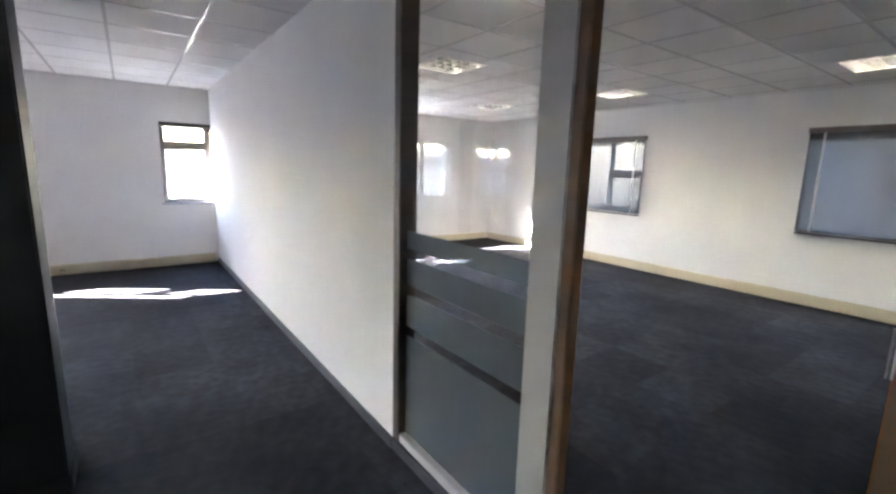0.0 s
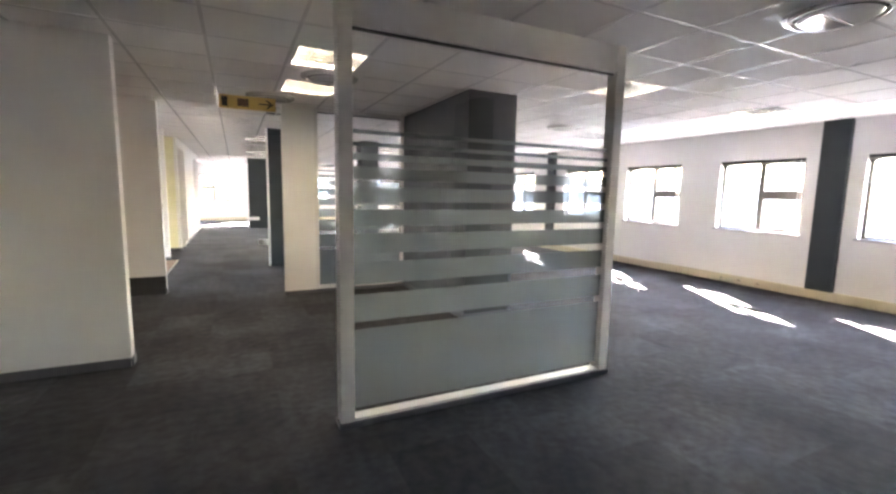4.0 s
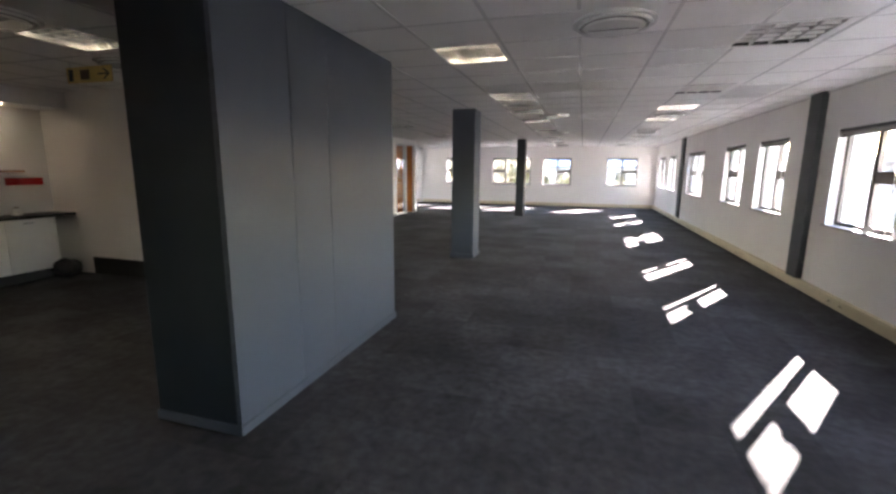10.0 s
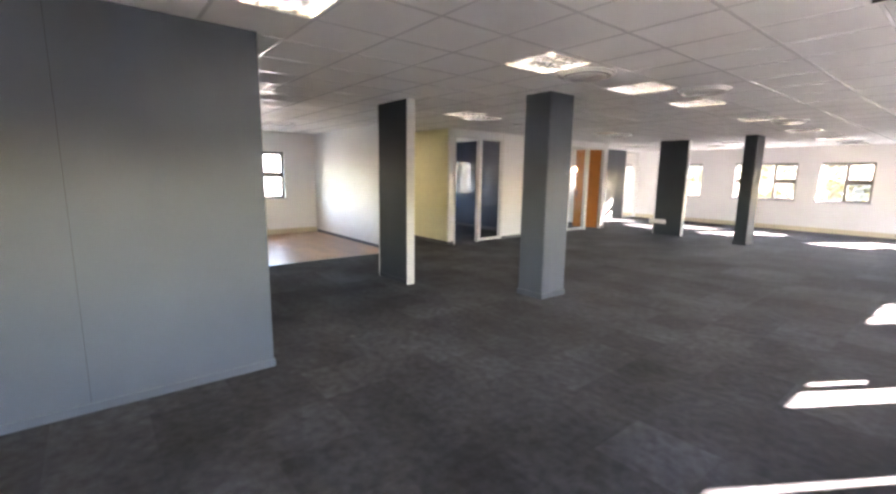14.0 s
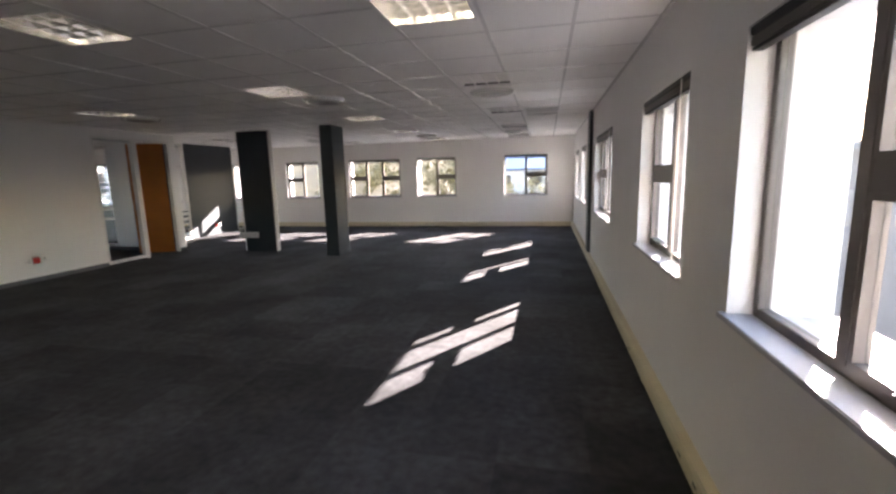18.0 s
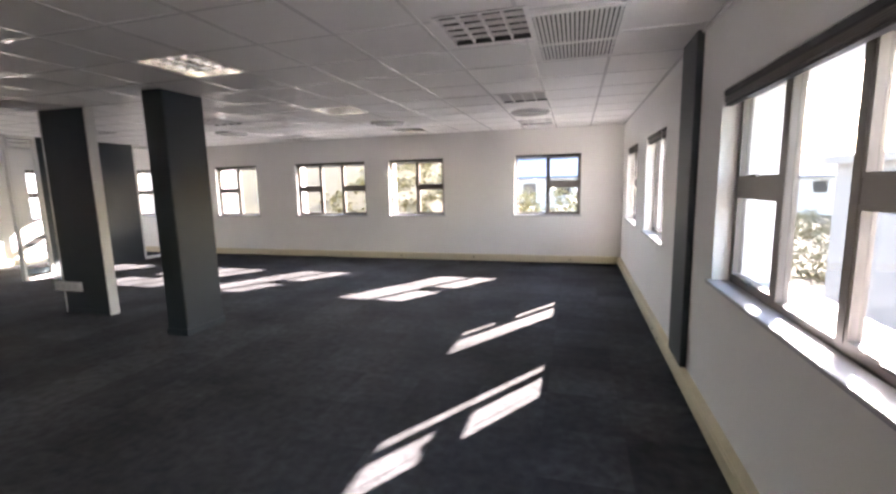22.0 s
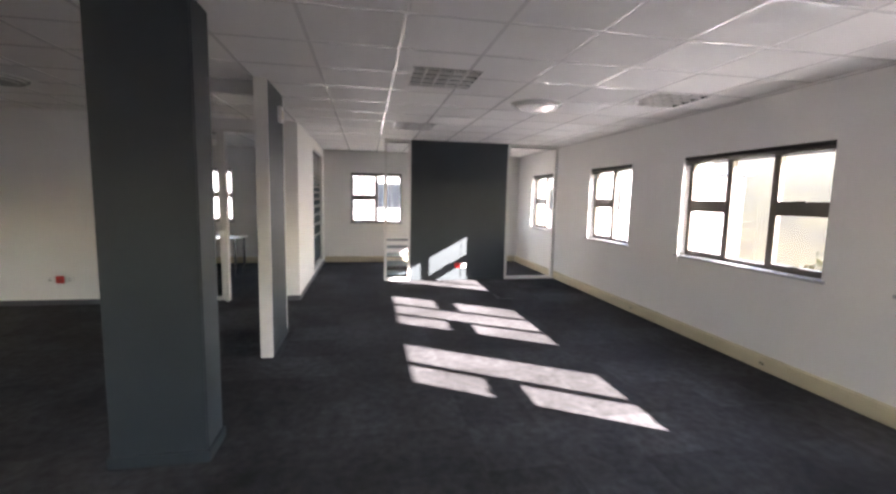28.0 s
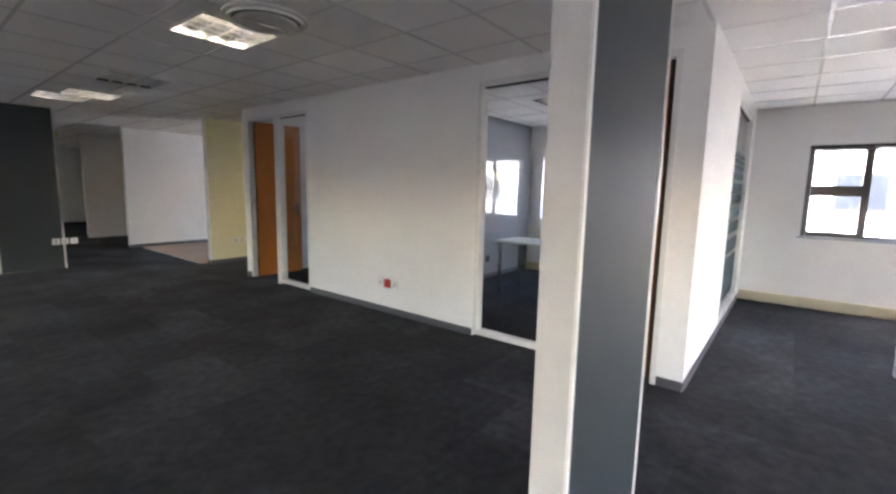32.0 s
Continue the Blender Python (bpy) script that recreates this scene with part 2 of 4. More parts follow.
def ring(bm, x, y, z0, z1, r0, r1, n=40):
    """A flat ring with thickness."""
    loops = [[bm.verts.new((x + r * math.cos(2 * math.pi * i / n), y + r * math.sin(2 * math.pi * i / n), z)) for i in range(n)] for r, z in ((r0, z0), (r1, z0), (r1, z1), (r0, z1))]
    for a in range(4):
        p, q = loops[a], loops[(a + 1) % 4]
        for i in range(n):
            bm.faces.new((p[i], p[(i + 1) % n], q[(i + 1) % n], q[i]))
    bmesh.ops.recalc_face_normals(bm, faces=bm.faces)
    return bm


def mesh_of(name, bm, material):
    me = bpy.data.meshes.new(name)
    bm.to_mesh(me)
    bm.free()
    for mm in material if isinstance(material, (list, tuple)) else [material]:
        me.materials.append(mm)
    return me


def part(name, bm, material, parent=None, label=""):
    """One mesh object, under a thing or a part where a parent is given."""
    ob = new(name, mesh_of(name, bm, material))
    if parent is not None:
        ob.parent = parent
    return tagged(ob, label)


def thing(name, label, category, group="", kind="", at=(0, 0, 0), turn=0):
    ob = new(name)
    ob.matrix_basis = pose(*at, 0, 0, turn)
    return tagged(ob, label, category, group, kind)


def B(*a, bevel=0.0):
    return box(bmesh.new(), *a, bevel=bevel)


# ---- plan ----
CE = 2.59          # ceiling
XA, YB, XC, YS = 7.52, 23.04, -5.25, -6.75   # inner faces: window wall, end wall, west wall, south wall
TH = 0.395          # outer walls
TOP = 3.0
WZ0, WZ1 = 0.93, 2.09


def solid_wall(name, axis, face, depth, a0, a1, z1, holes, material, label):
    """A wall along y (axis x) or x (axis y) with its openings: its inner face at face, depth thick, holes (a0, a1, z0, z1)."""
    bm = bmesh.new()
    cuts = sorted({a0, a1, *[h[0] for h in holes], *[h[1] for h in holes]})
    for p, q in zip(cuts, cuts[1:]):
        mid = (p + q) / 2
        spans, low = [], 0.0
        for h in sorted(h for h in holes if h[0] < mid < h[1]):
            if h[2] > low:
                spans.append((low, h[2]))
            low = h[3]
        if z1 > low:
            spans.append((low, z1))
        for lo, hi in spans:
            u0, u1 = sorted((face, face + depth))
            if axis == "x":
                box(bm, u0, u1, p, q, lo, hi)
            else:
                box(bm, p, q, u0, u1, lo, hi)
    bmesh.ops.remove_doubles(bm, verts=bm.verts, dist=0.0001)
    seen = {}
    for f in bm.faces:
        seen.setdefault(tuple(round(c, 3) for c in f.calc_center_median()), []).append(f)
    bmesh.ops.delete(bm, geom=[f for fs in seen.values() if len(fs) > 1 for f in fs], context="FACES_ONLY")
    bmesh.ops.recalc_face_normals(bm, faces=bm.faces)
    return tagged(part(name, bm, material), label, "wall", kind="structure")


# windows: (low end, high end, lights from the low end: S split, F full)
WIN_A = [(-1.72, -0.49, "ST"), (1.97, 3.27, "SF"), (3.99, 5.285, "SF"), (6.05, 7.36, "SF"), (8.09, 9.36, "SF"), (10.70, 11.87, "SF"), (12.58, 13.82, "FS"), (15.52, 17.38, "SFS"), (19.10, 20.31, "SF"), (21.14, 22.36, "FS"), (-4.6, -3.3, "SF")]
WIN_B = [(5.535, 6.775, "FS"), (2.86, 4.07, "FS"), (0.565, 2.30, "SFS"), (-1.66, -0.48, "SF"), (-4.3, -3.15, "SF")]
WIN_C = [(18.96, 20.14, "SF"), (7.9, 9.74, "SFS"), (15.25, 16.4, "FS"), (13.45, 14.68, "FS"), (21.3, 22.4, "SF")]
WIN_S = [(3.85, 5.1, "SF"), (0.28, 1.68, "SF")]

holes = lambda ws: [(a, b, WZ0, WZ1) for a, b, _ in ws]
solid_wall("wall_east", "x", XA, TH, YS - TH, YB + TH, TOP, holes(WIN_A), M_WALL, "white plastered outer wall with a row of windows")
solid_wall("wall_north", "y", YB, TH, XC, XA, TOP, holes(WIN_B), M_WALL, "white plastered end wall with four windows")
solid_wall("wall_west", "x", XC, -TH, YS - TH, YB + TH, TOP, holes(WIN_C), M_WALL, "white plastered outer wall of the offices")
solid_wall("wall_south", "y", YS, -TH, XC, XA, TOP, holes(WIN_S), M_WALL, "white plastered wall with blinds on its windows")
tagged(part("floor", B(XC - TH, XA + TH, YS - TH, YB + TH, -0.3, 0), M_CARPET), "charcoal carpet tiles with faint wear", "floor", kind="structure")


def partition(name, axis, face, depth, a0, a1, holes_=(), material=None, label="white painted office partition"):
    return solid_wall(name, axis, face, depth, a0, a1, CE, list(holes_), material or M_WALL, label)


# room with blinds: wall between it and the open floor, then the glazed bay and its door
partition("wall_meeting_room", "y", -1.145, -0.10, 1.82, XA)
partition("wall_meeting_room_head", "y", -1.145, -0.10, -3.0, 1.82, [(-0.04, 1.82, 0, 2.49)])
# lobby and kitchen
partition("wall_lobby_west", "x", -3.0, -0.10, -1.21, 7.32)
partition("wall_kitchen_south", "y", 4.50, 0.12, -3.0, -1.04)
partition("wall_kitchen_north", "y", 7.32, 0.10, XC, -1.13)
partition("wall_passage", "y", 10.54, 0.12, XC, -1.45)
partition("wall_passage_north", "y", 12.05, 0.10, XC, -1.40)
for k_, (y0_, y1_) in enumerate(((10.66, 10.668), (12.042, 12.05))):
    tagged(part("wall_passage_lining_%d" % (k_ + 1), B(XC + 0.08, -1.452, y0_, y1_, 0.078, CE - 0.006), M_CREAM), "cream painted lining of the passage", "wall", kind="structure")
# office row
partition("wall_offices", "x", -1.40, -0.10, 12.15, 18.25, [(12.20, 13.76, 0, 2.44), (16.46, 18.17, 0, 2.44)])
partition("wall_offices_end", "y", 18.35, -0.10, XC, -1.40, [(-4.9, -3.2, 0.08, 2.44)])
partition("wall_offices_middle", "y", 14.9, 0.10, XC, -1.5, (), M_GLOSS, "glossy pale grey partition between two offices")
tagged(part("wall_offices_middle_lining", B(XC + 0.01, -1.502, 14.890, 14.8995, 0.078, CE - 0.006), M_NAVY), "navy glossy lining of the office partition", "wall", kind="structure")


def skirting(name, x0, x1, y0, y1, h=0.075, material=None, label="grey painted skirting board"):
    bm = B(x0, x1, y0, y1, 0.0005, h, bevel=0.004)
    return tagged(part(name, bm, material or M_SKIRT), label, "skirting", kind="structure")


S = 0.012
for k, r in enumerate((
        (1.82, 7.44, -1.145, -1.145 + S), (1.82, 7.44, -1.245 - S, -1.245), (-3.0, -1.04, 4.50 - S, 4.50), (-1.04, -1.04 + S, 4.50, 4.62), (-3.0, -3.0 + S, -1.13, 4.44),
        (-1.13, -1.13 + S, 7.32, 7.42), (XC + 0.08, -1.13, 7.42, 7.42 + S), (XC + 0.08, -1.45, 10.54 - S, 10.54), (-1.45, -1.45 + S, 10.54, 10.66),
        (XC + 0.08, -1.45, 10.66, 10.66 + S), (XC + 0.08, -1.40, 12.05 - S, 12.05), (-1.40, -1.40 + S, 12.05, 12.20), (-1.40, -1.40 + S, 13.76, 16.46), (-1.40, -1.40 + S, 18.17, 18.35),
        (XC + 0.08, -1.40, 18.35, 18.35 + S), (XC + 0.08, -1.5, 18.25 - S, 18.25), (-1.5 - S, -1.5, 13.76, 14.9), (-1.5 - S, -1.5, 15.0, 16.46), (XC + 0.08, -1.5, 15.0, 15.0 + S), (XC + 0.08, -1.5, 14.9 - S, 14.9))):
    skirting("baseboard_%d" % (k + 1), *r)

skirting("baseboard_kitchen", -2.3, -1.13, 7.32 - S, 7.32, 0.25, M_BLACK, "tall black skirting at the end of the kitchen")


def trunking(name, axis, face, out, a0, a1):
    """Cream two-compartment skirting trunking: body, raised lid and joint sleeves."""
    ob = thing(name, "cream plastic skirting trunking along the wall", "trunking", kind="structure")

    def bar(p, q, u0, u1, z0, z1, bevel=0.003):
        lo, hi = sorted((face + out * u0, face + out * u1))
        return B(lo, hi, p, q, z0, z1, bevel=bevel) if axis == "x" else B(p, q, lo, hi, z0, z1, bevel=bevel)

    part("body", bar(a0, a1, 0, 0.055, 0.001, 0.135), M_TRUNK, ob)
    part("lid", bar(a0, a1, 0.054, 0.064, 0.022, 0.118, 0.004), M_TRUNK, ob)
    n = max(1, int((a1 - a0) / 3.0))
    for i in range(1, n + 1):
        p = a0 + (a1 - a0) * i / (n + 0.5)
        part("joint_sleeve", bar(p - 0.03, p + 0.03, 0.0, 0.067, 0.018, 0.122), M_TRUNK, ob)
    return ob


trunking("trim_trunking_east", "x", XA, -1, -1.10, YB - 0.01)
trunking("trim_trunking_meeting", "x", XA, -1, YS + 0.07, -1.22)
trunking("trim_trunking_north", "y", YB, -1, XC + 0.07, XA - 0.07)
trunking("trim_trunking_west", "x", XC, 1, 18.37, YB - 0.07)
trunking("trim_trunking_west_nook", "x", XC, 1, 7.44, 10.52)
trunking("trim_trunking_office", "x", XC, 1, 15.02, 18.23)
trunking("trim_trunking_office_two", "x", XC, 1, 12.17, 14.88)
trunking("trim_trunking_south", "y", YS, 1, XC + 0.07, XA - 0.07)


def pillar(name, x0, x1, y0, y1, material, label):
    ob = thing(name, label, "pillar", kind="structure")
    part("shaft", B(x0, x1, y0, y1, 0.0, CE, bevel=0.008), material, ob)
    part("plinth", B(x0 - 0.014, x1 + 0.014, y0 - 0.014, y1 + 0.014, 0.001, 0.075, bevel=0.005), material, ob, "painted skirting round the foot")
    return ob


pillar("pillar_lobby", 2.37, 2.62, 0.255, 0.835, M_DARK, "charcoal painted square pillar with a skirting")
pillar("pillar_middle", 2.37, 2.77, 10.235, 10.705, M_GREY, "slate grey painted square pillar with a skirting")
pillar("pillar_far", 2.40, 2.665, 17.91, 18.42, M_DARK, "charcoal painted pillar with a skirting")


def fin(name, x0, x1, y0, y1, label):
    ob = thing(name, label, "partition", kind="structure")
    part("board", B(x0 + 0.03, x1 - 0.03, y0, y1, 0.0, CE), M_DARK, ob, "charcoal painted board")
    for a, b in ((x0, x0 + 0.03), (x1 - 0.03, x1)):
        part("end_post", B(a, b, y0 - 0.004, y1 + 0.004, 0.0, CE, bevel=0.004), M_ALU, ob, "white aluminium end post")
    part("foot_strip", B(x0 + 0.03, x1 - 0.03, y0 - 0.008, y1 + 0.008, 0.001, 0.06, bevel=0.003), M_DARK, ob)
    return ob


fin("stub_partition_far", 0.19, 0.99, 18.335, 18.44, "charcoal stub partition with white end posts")
fin("stub_partition_near", 0.32, 1.13, 9.265, 9.38, "charcoal stub partition with white end posts")

duct = thing("duct_casing", "slate grey boarded service duct with fine seams", "duct", kind="structure")
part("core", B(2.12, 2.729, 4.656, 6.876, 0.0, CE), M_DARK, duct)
for a, b in ((4.65, 5.262), (5.266, 5.708), (5.712, 6.88)):
    part("board", B(2.70, 2.735, a, b, 0.05, CE, bevel=0.0015), M_GREY, duct, "slate grey board")
# south end board in a darker colour than the other boards
part("end_board", B(2.11, 2.70, 4.648, 4.66, 0.05, CE, bevel=0.001), M_DARK, duct, "end board darker than the others")
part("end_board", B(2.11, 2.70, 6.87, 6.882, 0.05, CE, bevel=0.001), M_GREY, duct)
part("back_board", B(2.105, 2.12, 4.65, 6.88, 0.05, CE, bevel=0.001), M_GREY, duct)
part("skirting", B(2.095, 2.748, 4.636, 6.893, 0.001, 0.065, bevel=0.004), M_GREY, duct, "slate grey skirting")

for i, (x0, y0, y1) in enumerate(((7.445, 3.455, 3.79), (7.445, 9.72, 10.03), (7.474, 17.87, 18.30))):
    tagged(part("wall_column_%d" % (i + 1), B(x0, XA + 0.01, y0, y1, 0.136, CE, bevel=0.004), M_DARK), "charcoal painted strip column on the window wall", "column", kind="structure")


# ---- glazed partitions ----
FROST = [(0.10, 0.61), (0.658, 0.832), (0.893, 1.03), (1.083, 1.204), (1.252, 1.352), (1.40, 1.49), (1.53, 1.606), (1.646, 1.687), (1.727, 1.752), (1.80, 1.824)]


def glazed(name, axis, pos, a0, a1, z0, z1, label, bands=(), post=0.05, depth=0.10, head=0.05, kind="structure", extra=0.0):
    """A glazed bay across axis at pos: posts, rails, a pane and etched bands."""
    ob = thing(name, label, "glazing", kind=kind)

    def bar(p, q, lo, hi, d=depth, bevel=0.004):
        return B(pos - d / 2, pos + d / 2, p, q, lo, hi, bevel=bevel) if axis == "x" else B(p, q, pos - d / 2, pos + d / 2, lo, hi, bevel=bevel)

    low = post + extra
    part("post", bar(a0, a0 + low, z0, z1), M_ALU, ob)
    part("post", bar(a1 - post, a1, z0, z1), M_ALU, ob)
    part("bottom_rail", bar(a0 + low, a1 - post, z0, z0 + 0.05, depth - 0.01), M_ALU, ob)
    part("top_rail", bar(a0 + low, a1 - post, z1 - head, z1, depth - 0.006), M_ALU, ob)
    part("gasket", bar(a0 + low, a1 - post, z1 - head - 0.012, z1 - head, 0.03, 0.0), M_BLACK, ob, "black glazing gasket")
    pane = part("pane", bar(a0 + low, a1 - post, z0 + 0.05, z1 - head - 0.012, 0.006, 0.0), M_GLASS, ob, "clear glass pane")
    for lo, hi in bands:
        part("etched_band", bar(a0 + low, a1 - post, max(lo, z0 + 0.05), hi, 0.0012, 0.0), M_FROST, pane, "frosted film band")
    return ob


def lift(ob, axis, d):
    """Set the film bands of a pane a few millimetres off its face."""
    for c in ob.children_recursive:
        if c.name.startswith("etched_band"):
            for v in c.data.vertices:
                if axis == "x":
                    v.co.x += d
                else:
                    v.co.y += d
    return ob


lift(glazed("glazing_lobby_screen", "y", 2.899, 0.31, 2.497, 0.0, CE, "glass screen with frosted bands in a white frame", FROST, post=0.085, head=0.20), "y", -0.005)
tagged(part("baseboard_screen", B(0.30, 2.507, 2.838, 2.96, 0.0006, 0.035, bevel=0.003), M_SKIRT), "dark skirting under the glass screen", "skirting", kind="structure")
bay = lift(glazed("glazing_meeting_room", "y", -1.195, 0.755, 1.82, 0.07, 2.49, "meeting room glass bay with frosted bands", [(0.07, 0.675), (0.725, 0.895), (0.945, 1.08), (1.13, 1.22)], post=0.06, extra=0.075), "y", 0.005)
for c in bay.children:
    if c.name.startswith("post") and c.data.vertices[0].co.x > 1.7:
        c.data.materials[0] = M_FRAME
        tagged(c, "dark bronze post beside the wall")
tagged(part("baseboard_meeting_bay", B(0.755, 1.82, -1.25, -1.14, 0.0006, 0.072, bevel=0.003), M_SKIRT), "grey skirting under the glass bay", "skirting", kind="structure")
glazed("glazing_office_one", "x", -1.45, 13.0, 13.76, 0.02, 2.44, "clear glass sidelight of an office")
glazed("glazing_office_two", "x", -1.45, 16.46, 17.33, 0.02, 2.44, "clear glass sidelight of an office")
lift(glazed("glazing_office_end", "y", 18.30, -4.9, -3.2, 0.08, 2.44, "office side window with frosted bands", [(a + 0.1, b + 0.1) for a, b in FROST]), "y", 0.005)
lift(glazed("glazing_corner_office", "x", -2.88, 19.64, 20.12, 0.0, CE, "narrow glass bay with frosted bands near the floor", [(0.1, 0.2), (0.27, 0.37), (0.44, 0.52), (0.6, 0.66), (0.74, 0.78)], post=0.045, depth=0.09), "x", 0.005)
glazed("glazing_corner_office_north", "x", -2.88, 21.95, 22.97, 0.0, CE, "clear glass bay beside the charcoal panel", post=0.05, depth=0.10)
scr = thing("panel_corner_office", "charcoal painted partition panel with a red socket", "partition", kind="structure")
part("board", B(-2.93, -2.83, 20.12, 21.95, 0.0, CE, bevel=0.003), M_DARK, scr)
part("skirting", B(-2.94, -2.82, 20.12, 21.95, 0.001, 0.06, bevel=0.003), M_DARK, scr)
lift(glazed("glazing_kitchen_screen", "y", 6.73, 0.78, 2.10, 0.05, CE, "glass screen with frosted bands beside the duct", FROST, post=0.05, depth=0.09), "y", -0.005)
tagged(part("wall_kitchen_screen", B(0.36, 0.78, 6.68, 6.78, 0.0, CE, bevel=0.004), M_WALL), "white end panel of the glass screen", "wall", kind="structure")
skirting("baseboard_kitchen_screen", 0.35, 2.093, 6.67, 6.79, 0.048)


# ---- doors ----
def door(name, hinge, width, turn, label, flip=1, hinge_edge=None):
    """A flush timber door leaf, hinged at its origin, with lever handles and hinges."""
    ob = thing(name, label, "door", kind="structure", at=(hinge[0], hinge[1], 0), turn=turn)
    part("leaf", B(0.0, width, -0.02, 0.02, 0.008, 2.40, bevel=0.003), M_ORANGE, ob, "orange veneered leaf")
    part("leaf_edge", B(-0.004, 0.001, -0.0202, 0.0202, 0.008, 2.40), hinge_edge or M_BROWN, ob, "lipped edge")
    part("leaf_edge", B(width - 0.001, width + 0.004, -0.0202, 0.0202, 0.008, 2.40), M_BROWN, ob, "brown lipped edge")
    for sgn in (1, -1):
        bm = bmesh.new()
        box(bm, width - 0.085, width - 0.045, min(sgn * 0.02, sgn * 0.026), max(sgn * 0.02, sgn * 0.026), 0.95, 1.15, 0.002)
        part("handle_plate", bm, M_CHROME, ob)
        bm = bmesh.new()
        box(bm, width - 0.075, width - 0.055, min(sgn * 0.026, sgn * 0.062), max(sgn * 0.026, sgn * 0.062), 1.065, 1.085, 0.004)
        box(bm, width - 0.185, width - 0.058, min(sgn * 0.05, sgn * 0.066), max(sgn * 0.05, sgn * 0.066), 1.066, 1.084, 0.006)
        part("lever_handle", bm, M_CHROME, ob, "steel lever handle")
    for z in (0.25, 1.2, 2.15):
        part("hinge", disc(bmesh.new(), -0.004, 0.024 * flip, z - 0.05, z + 0.05, 0.008, 10), M_CHROME, ob)
    return ob


def door_frame(name, axis, pos, a0, a1, h, label, depth=0.12, w=0.045, material=None):
    ob = thing(name, label, "door frame", kind="structure")
    m = material or M_ALU
    for lo, hi, z0, z1 in ((a0, a0 + w, 0, h), (a1 - w, a1, 0, h), (a0 + w, a1 - w, h - w, h)):
        bm = B(pos - depth / 2, pos + depth / 2, lo, hi, z0, z1, bevel=0.004) if axis == "x" else B(lo, hi, pos - depth / 2, pos + depth / 2, z0, z1, bevel=0.004)
        part("jamb" if z0 == 0 else "head", bm, m, ob)
    return ob


door_frame("door_frame_1", "x", -1.45, 12.20, 13.0, 2.44, "white aluminium door frame")
door_frame("door_frame_2", "x", -1.45, 17.33, 18.17, 2.44, "white aluminium door frame")
door_frame("door_frame_3", "y", -1.172, -0.04, 0.755, 2.49, "tan timber door frame of the meeting room", depth=0.05, material=M_TIMBER)
door("door_1", (-1.47, 12.27), 0.74, 176, "open orange timber office door with a steel lever")
door("door_2", (-1.47, 18.10), 0.75, 200, "open orange timber office door with a steel lever", -1)
door("door_3", (-0.002, -1.25), 0.72, -92, "open orange timber meeting room door", hinge_edge=M_ORANGE)


